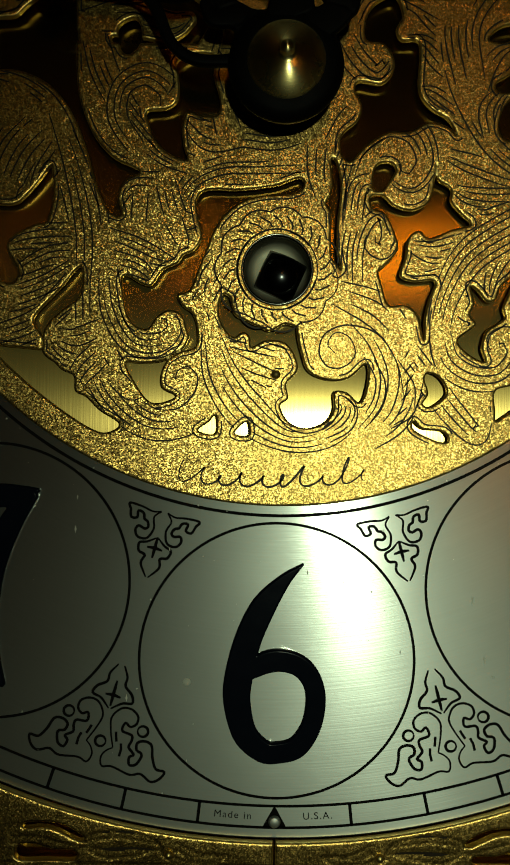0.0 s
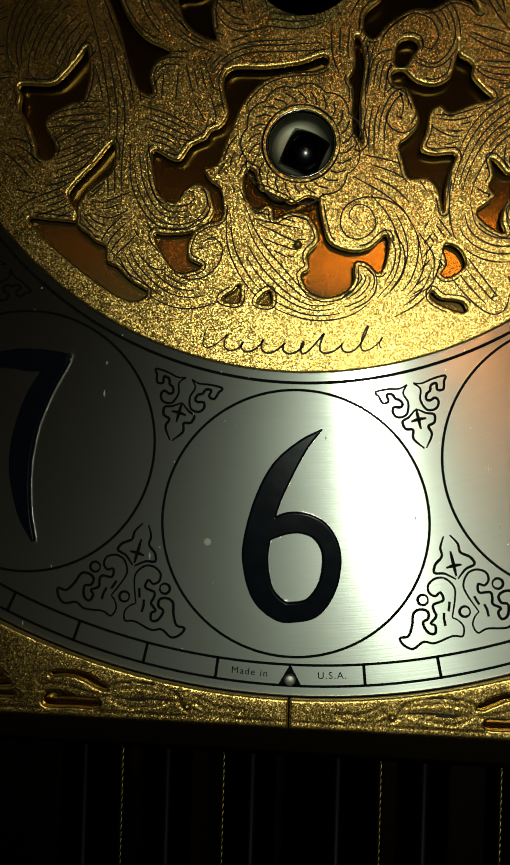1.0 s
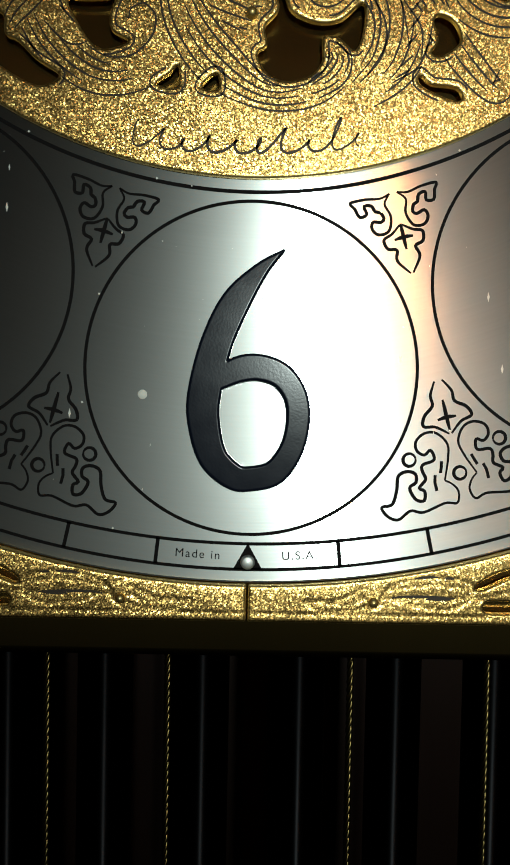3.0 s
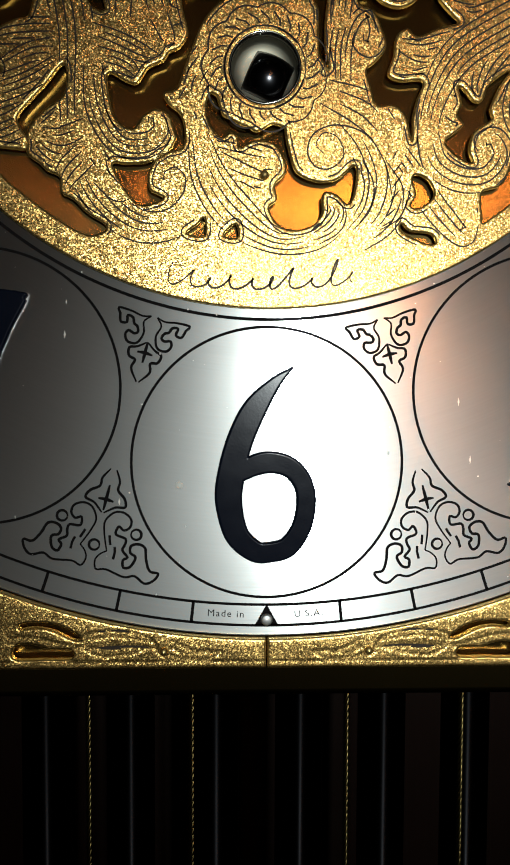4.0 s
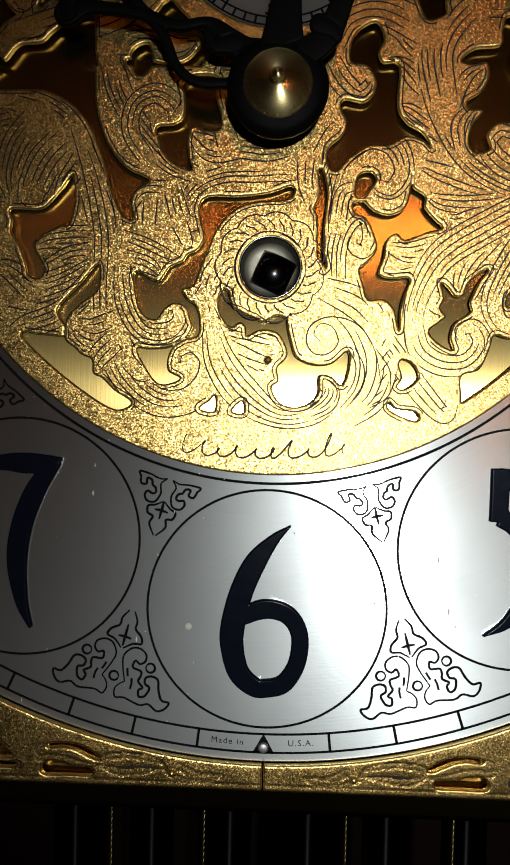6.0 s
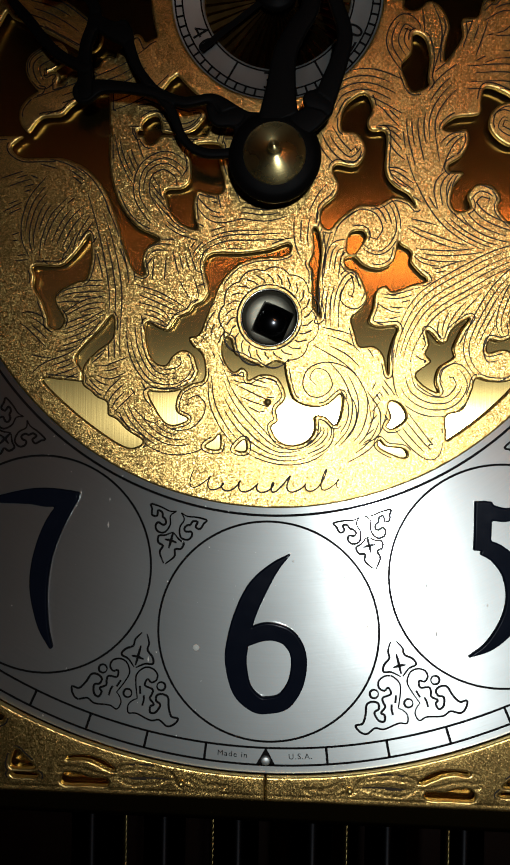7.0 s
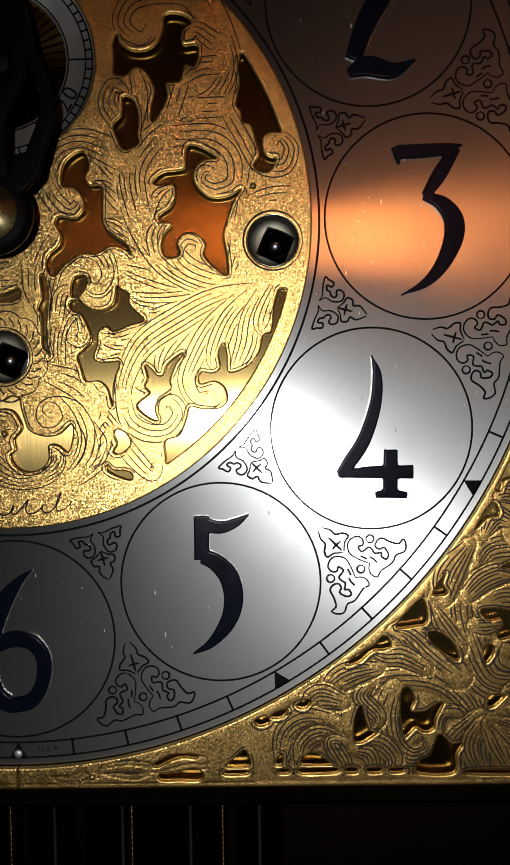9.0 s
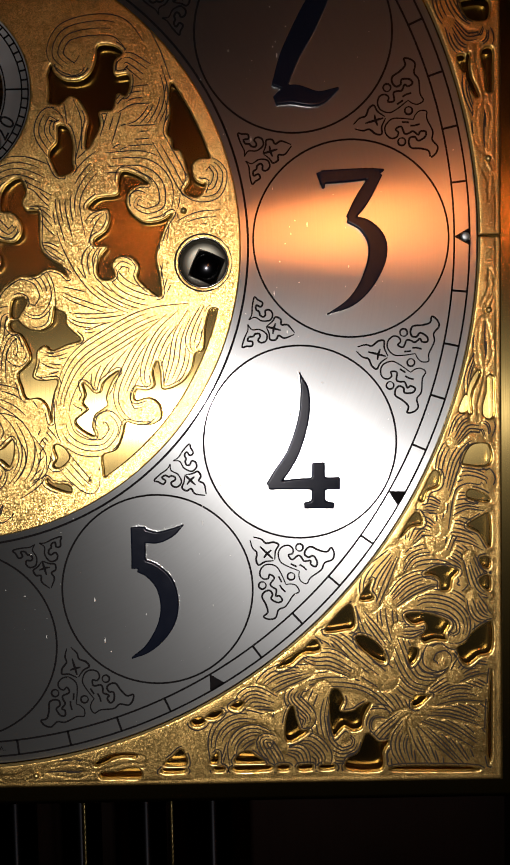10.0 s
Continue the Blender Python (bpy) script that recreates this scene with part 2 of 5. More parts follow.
        i0, i1 = np.searchsorted(self.u, (loop[:, 0].min() - m, loop[:, 0].max() + m))
        j0, j1 = np.searchsorted(self.v, (loop[:, 1].min() - m, loop[:, 1].max() + m))
        win = np.s_[j0:j1, i0:i1]
        U, V = self.U[win], self.V[win]
        inside, dist = np.zeros(U.shape, bool), np.full(U.shape, 50.0)
        for (a, b), (c, d) in zip(loop, np.roll(loop, -1, 0)):
            if b != d:
                inside ^= ((V < b) != (V < d)) & (U < a + (V - b) * (c - a) / (d - b))
            t = np.clip(((U - a) * (c - a) + (V - b) * (d - b)) / max((c - a) ** 2 + (d - b) ** 2, 1e-9), 0, 1)
            dist = np.minimum(dist, np.hypot(U - a - t * (c - a), V - b - t * (d - b)))
        self.D[win] = np.minimum(self.D[win], np.where(inside, -dist, dist))

    def border(self, inset):
        """Short pieces of a line that keeps the same distance from the plate's edges, broken here and there."""
        F, out = self.D - inset, []
        up = F > 0
        mixed = (up[:-1, :-1] | up[:-1, 1:] | up[1:, 1:] | up[1:, :-1]) & ~(up[:-1, :-1] & up[:-1, 1:] & up[1:, 1:] & up[1:, :-1])
        for j, i in zip(*np.nonzero(mixed)):
            u, v = self.u[i], self.v[j]
            if not self.lined[j, i] or math.sin(0.55 * u + 1.3 * math.sin(0.31 * v)) + math.sin(0.47 * v + math.sin(0.4 * u)) < -0.25:
                continue
            cell, ends = [(j, i), (j, i + 1), (j + 1, i + 1), (j + 1, i)], []
            for a, b in zip(cell, cell[1:] + cell[:1]):
                if up[a] != up[b]:
                    t = F[a] / (F[a] - F[b])
                    ends.append((self.U[a] + (self.U[b] - self.U[a]) * t, self.V[a] + (self.V[b] - self.V[a]) * t))
            if len(ends) == 2 and math.dist(*ends) > 0.02:
                out.append(ends)
        return out

    def engrave(self, points):
        self.extra.append(curve(points))

    def lookup(self, field, u, v):
        i = np.clip(np.round((np.asarray(u) - self.u[0]) / self.step).astype(int), 0, len(self.u) - 1)
        j = np.clip(np.round((np.asarray(v) - self.v[0]) / self.step).astype(int), 0, len(self.v) - 1)
        return field[j, i]

    def mesh(self, name, mat, top, back, pillow=0.0, bevel=0.22, flip=(1, 1), edge=None):
        D = self.D
        soft = 1 - np.exp(-np.maximum(self.od, 0) / 0.9)
        H = top - pillow * soft + bevel * np.clip(1 - D / bevel, 0, 1) ** 2
        self.H = H
        index, verts, faces, walls = {}, [], [], []
        J, I = np.nonzero(D > 0)
        number = np.full(D.shape, -1)
        number[J, I] = np.arange(len(J))
        fu, fv = flip
        verts = [place(a * fu, b * fv, c) for a, b, c in zip(self.U[J, I], self.V[J, I], H[J, I])]
        ins = D > 0
        full = ins[:-1, :-1] & ins[:-1, 1:] & ins[1:, 1:] & ins[1:, :-1]
        some = (ins[:-1, :-1] | ins[:-1, 1:] | ins[1:, 1:] | ins[1:, :-1]) & ~full
        j, i = np.nonzero(full)
        faces = np.stack([number[j, i], number[j, i + 1], number[j + 1, i + 1], number[j + 1, i]], 1).tolist()
        rim = top + bevel

        def crossing(a, b):
            key = (a, b) if a < b else (b, a)
            if key not in index:
                da, db = D[a], D[b]
                t = da / (da - db)
                uu = self.U[a] + (self.U[b] - self.U[a]) * t
                vv = self.V[a] + (self.V[b] - self.V[a]) * t
                index[key] = len(verts)
                verts.append(place(uu * fu, vv * fv, rim))
                verts.append(place(uu * fu, vv * fv, back))
            return index[key]

        for j, i in zip(*np.nonzero(some)):
            corner = [(j, i), (j, i + 1), (j + 1, i + 1), (j + 1, i)]
            poly, cross = [], []
            for a, b in zip(corner, corner[1:] + corner[:1]):
                if ins[a]:
                    poly.append(int(number[a]))
                if ins[a] != ins[b]:
                    c = crossing(a, b)
                    poly.append(c)
                    cross.append((c, bool(ins[a])))
            if len(poly) >= 3:
                faces.append(poly)
            if len(cross) == 2:
                (c, out), (e, _) = cross
                if not out:
                    c, e = e, c
                walls.append((c, e, e + 1, c + 1))
        if fu * fv < 0:
            faces, walls = [f[::-1] for f in faces], [f[::-1] for f in walls]
        me = mesh_of(name, verts, faces + [w[::-1] for w in walls], mat)
        if edge:
            near = (D < 0.34).ravel()[np.flatnonzero(ins)]
            near = np.r_[near, np.ones(len(verts) - len(near), bool)]
            me.materials.append(edge)
            for f in list(me.polygons)[:len(faces)]:
                if near[list(f.vertices)].all():
                    f.material_index = 1
            for f in list(me.polygons)[len(faces):]:
                f.material_index = 1
                f.use_smooth = False
        return me

    def engraving(self, name, mat, half=0.15, flip=(1, 1), lift=0.05, more=0):
        lines, rnd = [], random.Random(4)
        for k, (p, n) in enumerate(self.strokes):
            way = np.gradient(p[:, :2], axis=0)
            way /= np.maximum(np.hypot(*way.T), 1e-9)[:, None]
            side = np.stack([-way[:, 1], way[:, 0]], 1)
            offs = [-0.84, 0.84] + ([] if n < 2 else [o + rnd.uniform(-0.05, 0.05) for o in np.linspace(-0.84, 0.84, n + 1 + more)[1:-1]])
            for o in offs if n else []:
                q = p[:, :2] + side * (o * p[:, 2])[:, None]
                a, b = (0.02, 0.98) if abs(o) == 0.84 else (rnd.uniform(0.02, 0.25), rnd.uniform(0.65, 0.97))
                lo, hi = int(a * len(q)), int(b * len(q))
                q, wide = q[lo:hi], p[lo:hi, 2]
                good = (self.lookup(self.own, q[:, 0], q[:, 1]) == k) & (self.lookup(self.D, q[:, 0], q[:, 1]) > 0.3) & (wide > 0.8)
                run = []
                for ok, pt in zip(good, q):
                    if ok:
                        run.append(pt)
                    elif run:
                        lines.append(run)
                        run = []
                lines.append(run)
        lines = [r for r in lines if len(r) > 4] + self.extra + self.border(0.95)
        fu, fv = flip
        verts, faces = ribbon(lines, half, lambda u, v: float(self.lookup(self.H, u, v)) - lift)
        if (fu, fv) != (1, 1):
            verts = [(x * fu, y, 1.70 + (z - 1.70) * fv) for x, y, z in verts]
        return mesh_of(name, verts, faces, mat)

# ---- the room, closed round the clock ----
thing("floor", "brown carpeted floor of a dim room", "floor", kind="structure", me=box_mesh("floor", CARPET, -2.5, 2.5, -4.0, 1.0, -0.1, 0.0))
thing("ceiling", "pale painted ceiling of a dim room", "ceiling", kind="structure", me=box_mesh("ceiling", PAINT, -2.5, 2.5, -4.0, 1.0, 2.6, 2.7))
thing("wall_north", "plain plastered wall behind the clock", "wall", kind="structure", me=box_mesh("wall_north", PLASTER, -2.5, 2.5, 0.5, 0.6, 0, 2.6))
thing("wall_south", "plain plastered wall facing the clock", "wall", kind="structure", me=box_mesh("wall_south", PLASTER, -2.5, 2.5, -4.1, -4.0, 0, 2.6))
thing("wall_west", "plain plastered side wall", "wall", kind="structure", me=box_mesh("wall_west", PLASTER, -2.6, -2.5, -4.0, 0.5, 0, 2.6))
thing("wall_east", "plain plastered side wall", "wall", kind="structure", me=box_mesh("wall_east", PLASTER, 2.5, 2.6, -4.0, 0.5, 0, 2.6))

# ---- clock case: dark wood round the dial and the pendulum space ----
case = thing("clock_case", "tall dark-stained wooden clock case, open in front", "clock case")
part("back_panel", box_mesh("back_panel", WOOD, -0.22, 0.22, 0.22, 0.24, 0.0, 2.2, bevel=0.002), case)
part("side_panel", box_mesh("side_panel", WOOD, -0.24, -0.22, -0.02, 0.24, 0.0, 2.2, bevel=0.002), case)
part("side_panel", box_mesh("side_panel", WOOD, 0.22, 0.24, -0.02, 0.24, 0.0, 2.2, bevel=0.002), case)
part("top_panel", box_mesh("top_panel", WOOD, -0.22, 0.22, -0.02, 0.22, 2.18, 2.2, bevel=0.002), case)
part("base_panel", box_mesh("base_panel", WOOD, -0.22, 0.22, -0.02, 0.22, 0.0, 0.03, bevel=0.002), case)
part("shelf", box_mesh("shelf", WOOD, -0.22, 0.22, 0.08, 0.22, 1.555, 1.575, bevel=0.002), case)

# ---- dial: brass backplate, silver chapter ring, gold filigree ----
dial = thing("clock_dial", "square brass clock dial with silver hour ring and gold filigree", "clock dial")
sheet = Plate(-158.4, 158.4, -154.9, 158.4, 0.8)
sheet.add(np.minimum(158 - np.abs(sheet.U), np.minimum(158 - sheet.V, sheet.V + 154.5)))
HOLES = [(-0.9, -34.4), (68.9, -5.7)]
for hu, hv in HOLES:
    sheet.D = np.minimum(sheet.D, np.hypot(sheet.U - hu, sheet.V - hv) - 6.6)
part("backplate", sheet.mesh("backplate", BRASS, 1.5, 4.5, bevel=0.3), dial, "brushed brass backplate")
for x in (-0.14, 0.14):
    part("dial_foot", box_mesh("dial_foot", STEEL, x - 0.006, x + 0.006, 0.0045, 0.221, 1.58, 1.592, bevel=0.001), dial)

ring = part("chapter_ring", mesh_of("chapter_ring", *lathe([(77.0, 3.0), (77.0, 0.2), (77.3, 0.0), (100.0, 0.0), (120.0, 0.0), (141.9, 0.0), (142.2, 0.3), (142.2, 4.6)], 320), SILVER), dial,
            "brushed silver hour ring with engraved circles")
for p in ring.data.polygons:
    p.use_smooth = False


def inked(name, lines, half, closed=False, parent=ring, depth=-0.03, mat=INK):
    return part(name, mesh_of(name, *ribbon(lines, half, depth, closed), mat), parent)


def polar(a, r):
    """A place on the dial at the clock angle a, in degrees, and the radius r."""
    return np.array((r * math.sin(math.radians(a)), r * math.cos(math.radians(a))))


HOUR, NUMERAL_R = 108.4, 26.1
inked("inner_line", [ring_line(80.9, n=300)], 0.3, True)
inked("track_line", [ring_line(136.0, n=400)], 0.26, True)
inked("track_line", [ring_line(140.1, n=400)], 0.26, True)
for k in range(1, 9):
    inked("numeral_circle", [ring_line(NUMERAL_R, *polar(30 * k, HOUR))], 0.26, True)
for k in range(2, 45):
    if k % 5:
        inked("minute_mark", [[polar(6 * k, 136.0), polar(6 * k, 138.0), polar(6 * k, 140.1)]], 0.3)
    else:
        a, b, c = polar(6 * k, 135.9), polar(6 * k - 0.95, 140.1), polar(6 * k + 0.95, 140.1)
        mark = part("hour_mark", mesh_of("hour_mark", [place(*p, -0.03) for p in (a, b, c)], [(0, 1, 2)], INK, False), ring)
for k in (15, 30, 45):
    u, v = polar(6 * k, 138.9)
    part("screw", mesh_of("screw", *lathe([(0, -0.75), (0.8, -0.72), (1.05, -0.55), (1.15, -0.2), (1.15, 1)], 24, u, v), PLAIN), dial, "small bright domed screw")

# engraved ornaments between the hour circles: (across, radius) of one half
OUT_LEAF = [(-0.6, 113.5), (-1.7, 115.5), (-1.8, 117.2), (-3.4, 118.5), (-3.9, 120.0), (-2.2, 120.5), (-1.1, 121.3), (-0.2, 122.1)]
OUT_SCROLL = [(-2.6, 129.1), (-1.3, 125.8), (-0.9, 123.5), (-2.2, 121.5), (-4.0, 121.1), (-5.6, 122.0), (-5.8, 123.5), (-4.8, 124.4), (-3.7, 123.9),
              (-3.5, 125.5), (-5.5, 125.9), (-5.7, 127.0), (-5.5, 128.2), (-6.8, 129.3), (-6.1, 130.0), (-6.5, 131.4), (-7.7, 131.0), (-8.3, 129.4),
              (-8.1, 128.7), (-7.1, 128.3), (-6.9, 127.0), (-8.1, 126.3), (-9.6, 126.7), (-10.4, 128.9), (-11.6, 130.8), (-13.3, 130.9), (-12.7, 132.5),
              (-11.2, 133.4), (-9.0, 132.5), (-7.0, 133.2), (-3.4, 132.6), (-1.5, 133.0), (-0.9, 131.3), (-1.6, 129.9), (-2.6, 129.1)]
IN_SCROLL = [(-0.6, 83.4), (-1.7, 84.8), (-1.2, 86.9), (-2.0, 89.0), (-3.7, 89.2), (-4.5, 88.1), (-4.1, 87.1), (-2.9, 87.4), (-2.3, 86.9), (-2.7, 85.9),
             (-3.4, 85.6), (-3.8, 84.6), (-4.9, 84.4), (-4.8, 85.7), (-5.9, 85.9), (-6.3, 84.9), (-6.4, 84.4), (-6.9, 83.4), (-4.5, 83.4), (-2.2, 83.8), (-0.6, 83.4)]
IN_LEAF = [(-0.2, 88.5), (-1.7, 89.6), (-3.1, 90.2), (-2.8, 91.7), (-1.5, 92.2), (-1.8, 93.9), (-0.2, 96.2)]


def ornament(name, angle, lines, dots, dashes):
    out, t = [], math.radians(angle)

    def at(p, s):
        # across runs against the clock
        a, r = np.array(p, float).T
        a = a * s
        return np.stack([r * math.sin(t) - a * math.cos(t), r * math.cos(t) + a * math.sin(t)], 1)
    for s in (1, -1):
        out += [at(curve(l, 0.3), s) for l in lines]
        out += [at(l, s) for l in dashes]
        out += [at(ring_line(1.0, *d, n=24)[list(range(24)) + [0]], s) for d in dots if d[0]]
    out += [at(ring_line(1.0, *d, n=24)[list(range(24)) + [0]], 1) for d in dots if not d[0]]
    verts, faces = ribbon(out, 0.25, -0.035)
    lo, hi, mid = (116.6, 121.6, 119.4) if name == "outer_ornament" else (88.3, 92.4, 90.4)
    for way, depth in (([(0, r) for r in np.linspace(lo, hi, 5)], -0.045), ([(a, mid + 0.12 * abs(a)) for a in (-1.5, -0.5, 0.5, 1.5)], -0.055)):
        w, f = ribbon([at(way, 1)], 0.3, depth)
        k = len(verts)
        verts, faces = verts + w, faces + [tuple(i + k for i in q) for q in f]
    return part(name, mesh_of(name, verts, faces, INK), ring)


for k in range(1, 8):
    ornament("outer_ornament", 30 * k + 15, [OUT_LEAF, OUT_SCROLL], [(-7.3, 124.6), (0, 128.5)], [[(-2.4, 126.0), (-2.7, 127.0), (-3.0, 127.8)], [(-3.9, 127.9), (-4.2, 129), (-4.2, 130.4)]])
    ornament("inner_ornament", 30 * k + 15, [IN_LEAF, IN_SCROLL], [], [])

# raised black numerals: lines of (across, up, half width) from the middle of each circle
NUMERALS = {
    6: [[(4.7, 18.4, 0.2), (1.2, 15.3, 1.1), (-2.6, 10.3, 2.1), (-5.5, 3.8, 2.3), (-7.2, -3.6, 2.4), (-7.3, -8.3, 2.3), (-5.8, -13.8, 2.1), (-2.5, -16.9, 1.9), (0.4, -17.2, 1.8), (4.0, -16.1, 1.8), (6.6, -12.3, 1.7), (7.5, -7.6, 1.7), (6.9, -3.9, 1.7), (4.7, -1.0, 1.8), (1.4, 0.2, 1.9), (-1.8, -0.1, 1.9), (-4.6, -1.6, 1.5), (-6.4, -3.6, 0.5)]],
    5: [[(-4.8, 17.5, 1.7), (-4.8, 10.4, 1.7), (-5.0, 6.1, 1.6)],
        [(-5.1, 15.7, 1.6), (-0.1, 14.5, 1.4), (4.1, 15.7, 1.0), (7.4, 17.7, 0.2)],
        [(-4.6, 6.9, 1.6), (-1.3, 5.4, 1.9), (2.0, 1.8, 2.2), (3.3, -3.2, 2.2), (2.7, -8.0, 2.0), (0.6, -12.2, 1.6), (-3.0, -16.2, 0.9), (-7.2, -18.6, 0.2)]],
    4: [[(0.2, 18.7, 0.1), (1.5, 13.7, 1.0), (1.0, 6.3, 1.3), (-1.9, -2.6, 1.5), (-5.9, -8.8, 1.5), (-8.5, -11.8, 0.9)],
        [(-8.7, -11.8, 0.7), (-0.7, -11.3, 1.3), (10.6, -11.3, 1.5)],
        [(4.9, -5.5, 1.5), (4.8, -11.7, 1.6), (4.7, -17.0, 1.6)],
        [(0.9, -17.2, 0.7), (4.7, -16.9, 1.0), (9.0, -17.4, 0.7)]],
    3: [[(-7.7, 16.3, 1.3), (-5.1, 16.3, 1.5), (3.7, 16.8, 1.3), (8.6, 17.7, 0.3)],
        [(-8.0, 17.5, 0.9), (-7.2, 13.7, 0.4)],
        [(7.3, 17.1, 1.2), (3.1, 10.3, 1.6), (-0.3, 5.2, 1.0)],
        [(-0.9, 4.9, 0.6), (3.5, 3.4, 1.5), (6.7, -0.6, 2.1), (6.8, -5.7, 2.1), (3.9, -12.2, 1.6), (-0.4, -16.9, 1.0), (-6.5, -19.9, 0.1)]],
    2: [[(0.2, 23.2, 0.7), (5.3, 22.4, 1.3), (8.8, 16.7, 2.1), (7.2, 9.7, 2.2), (3.5, 2.1, 2.5), (-1.0, -6.3, 2.2), (-4.0, -14.5, 1.8)],
        [(-5.1, -17.9, 1.0), (-0.4, -16.3, 2.1), (6.1, -17.5, 1.6), (11.5, -15.1, 0.3)]],
    7: [[(-10.8, 15.5, 0.8), (-3.2, 16.3, 1.6), (2.2, 16.2, 1.9), (8.5, 17.2, 0.4)],
        [(7.7, 16.9, 1.1), (3.4, 10.8, 1.9), (0.3, 2.9, 2.0), (-0.8, -5.3, 1.9), (0.3, -14.1, 1.2), (2.3, -19.6, 0.4)]],
}
for k, lines in NUMERALS.items():
    cu, cv = polar(30 * k, HOUR)
    plate = Plate(cu - 16, cu + 16, cv - 25, cv + 25, 0.16, full=1.1 if k == 6 else 1.16, square=True)
    for line in lines:
        plate.scroll([(cu + a, cv + b) for a, b, _ in line], [w for *_, w in line], 0)
    part("numeral", plate.mesh("numeral", BLACK, -1.2, -0.0, pillow=0.0, bevel=0.3), ring, "raised glossy black numeral")


def writing(text, size, u, v, turn, parent, depth=-0.04, mat=INK, name="lettering"):
    cu = bpy.data.curves.new(name, "FONT")
    cu.body, cu.size, cu.align_x, cu.align_y, cu.offset = text, size * 0.001, "CENTER", "CENTER", 0.0
    cu.space_character = 1.2
    ob = new(name, cu)
    ob.matrix_world = Matrix.Translation(place(u, v, depth)) @ pose(0, 0, 0, 90, 0, 0) @ pose(0, 0, 0, 0, 0, turn)
    bpy.context.view_layer.update()
    me = bpy.data.meshes.new_from_object(ob.evaluated_get(bpy.context.evaluated_depsgraph_get()))
    me.transform(ob.matrix_world)
    bpy.data.objects.remove(ob)
    me.materials.clear()
    me.materials.append(mat)
    return part(name, me, parent)


part("speck", mesh_of("speck", *lathe([(0.0, -0.3), (0.5, -0.25), (0.75, 0.0)], 20, -17.0, -112.7), DUST), ring, "small pale speck")
verts, faces, rnd = [], [], random.Random(9)
for _ in range(170):
    (u, v), s = polar(rnd.uniform(50, 230), rnd.uniform(80, 141)), rnd.choice((0.07, 0.1, 0.13, 0.2))
    k, w = len(verts), rnd.choice((1, 1, 1, 4)) * s
    verts += [place(u - s, v, -0.06), place(u, v - w, -0.06), place(u + s, v, -0.06), place(u, v + w, -0.06)]
    faces.append((k, k + 1, k + 2, k + 3))
tagged(part("dust", mesh_of("dust", verts, faces, DUST), ring), kind="stuff")
writing("Made in", 1.9, *polar(183.3, 138.0), -3.3, ring)
writing("U.S.A.", 1.9, *polar(176.6, 138.0), 3.4, ring)

# centre filigree
SECONDS = (-0.4, 40.8)
centre = Plate(-79.5, 79.5, -79.5, 79.5, 0.28, full=1.06)
RAD = np.hypot(centre.U, centre.V)
centre.add(np.minimum(79 - RAD, RAD - 74.6))
SEC = np.hypot(centre.U - SECONDS[0], centre.V - SECONDS[1])
centre.add(np.minimum(29.5 - SEC, SEC - 22))
# the broad lower rim, widest at the bottom
LOW = np.degrees(np.arctan2(centre.U, -centre.V))
centre.add(np.minimum(79 - RAD, RAD - 74.6 + 7.0 * np.exp(-(LOW / 19) ** 2)))
centre.scroll([(-47.5, -4.0), (-55.9, -2.7), (-64.9, -5.3)], [2.8, 3.3, 3.6], 4)
centre.scroll([(-46.8, -8.4), (-54.6, -9.3), (-64.2, -13.0)], [3.6, 3.9, 3.3], 4)
centre.scroll([(-46.8, -14.2), (-53.2, -17.8), (-62.3, -19.3)], [3.1, 3.1, 2.6], 3)
centre.scroll([(-58.0, 1.0), (-49.8, -1.9), (-43.1, -8.2), (-38.9, -17.3), (-35.8, -29.1)], [2.4, 3.5, 4.0, 4.0, 4.0], 5)
centre.scroll([(-44.4, -6.8), (-49.5, -12.1), (-52.4, -18.7), (-51.5, -23.0)], [3.7, 4.2, 3.7, 1.3], 4)
centre.scroll([(-41.0, -12.1), (-44.6, -17.4), (-47.2, -21.7)], [3.3, 2.9, 1.1], 3)
centre.scroll([(-51.2, -3.6), (-55.7, -8.9), (-57.6, -15.5), (-56.7, -21.4)], [4.0, 3.7, 2.9, 1.1], 4)
centre.scroll([(-36.4, -28.5), (-43.5, -28.6), (-48.9, -29.3), (-52.0, -30.9)], [2.4, 2.7, 2.1, 0.8], 3)
centre.scroll([(-36.7, -32.4), (-42.8, -32.1), (-47.9, -34.3), (-50.6, -36.2)], [2.4, 2.1, 1.6, 0.7], 2)
centre.scroll([(-37.6, -34.4), (-44.1, -38.7), (-51.9, -41.5), (-58.3, -42.0)], [2.7, 3.2, 3.2, 1.9], 4)
centre.scroll([(-39.3, -39.7), (-46.7, -45.4), (-53.2, -47.9), (-57.2, -49.6)], [2.4, 2.9, 2.7, 1.3], 3)
centre.scroll([(-52.2, -39.9), (-57.0, -36.0), (-60.4, -35.0)], [2.9, 2.4, 1.3], 2)
centre.scroll([(-43.1, -3.0), (-37.7, -15.4), (-35.0, -27.8), (-35.3, -40.2), (-34.7, -50.6), (-31.4, -58.4), (-25.1, -63.5), (-18.4, -63.4), (-13.8, -59.2), (-13.5, -54.0), (-17.0, -50.9), (-20.8, -52.5), (-21.1, -56.1), (-18.0, -56.6)], [2.1, 4.0, 4.4, 4.0, 3.7, 3.7, 3.4, 3.1, 3.1, 2.6, 2.3, 2.1, 1.7, 1.0], 4)
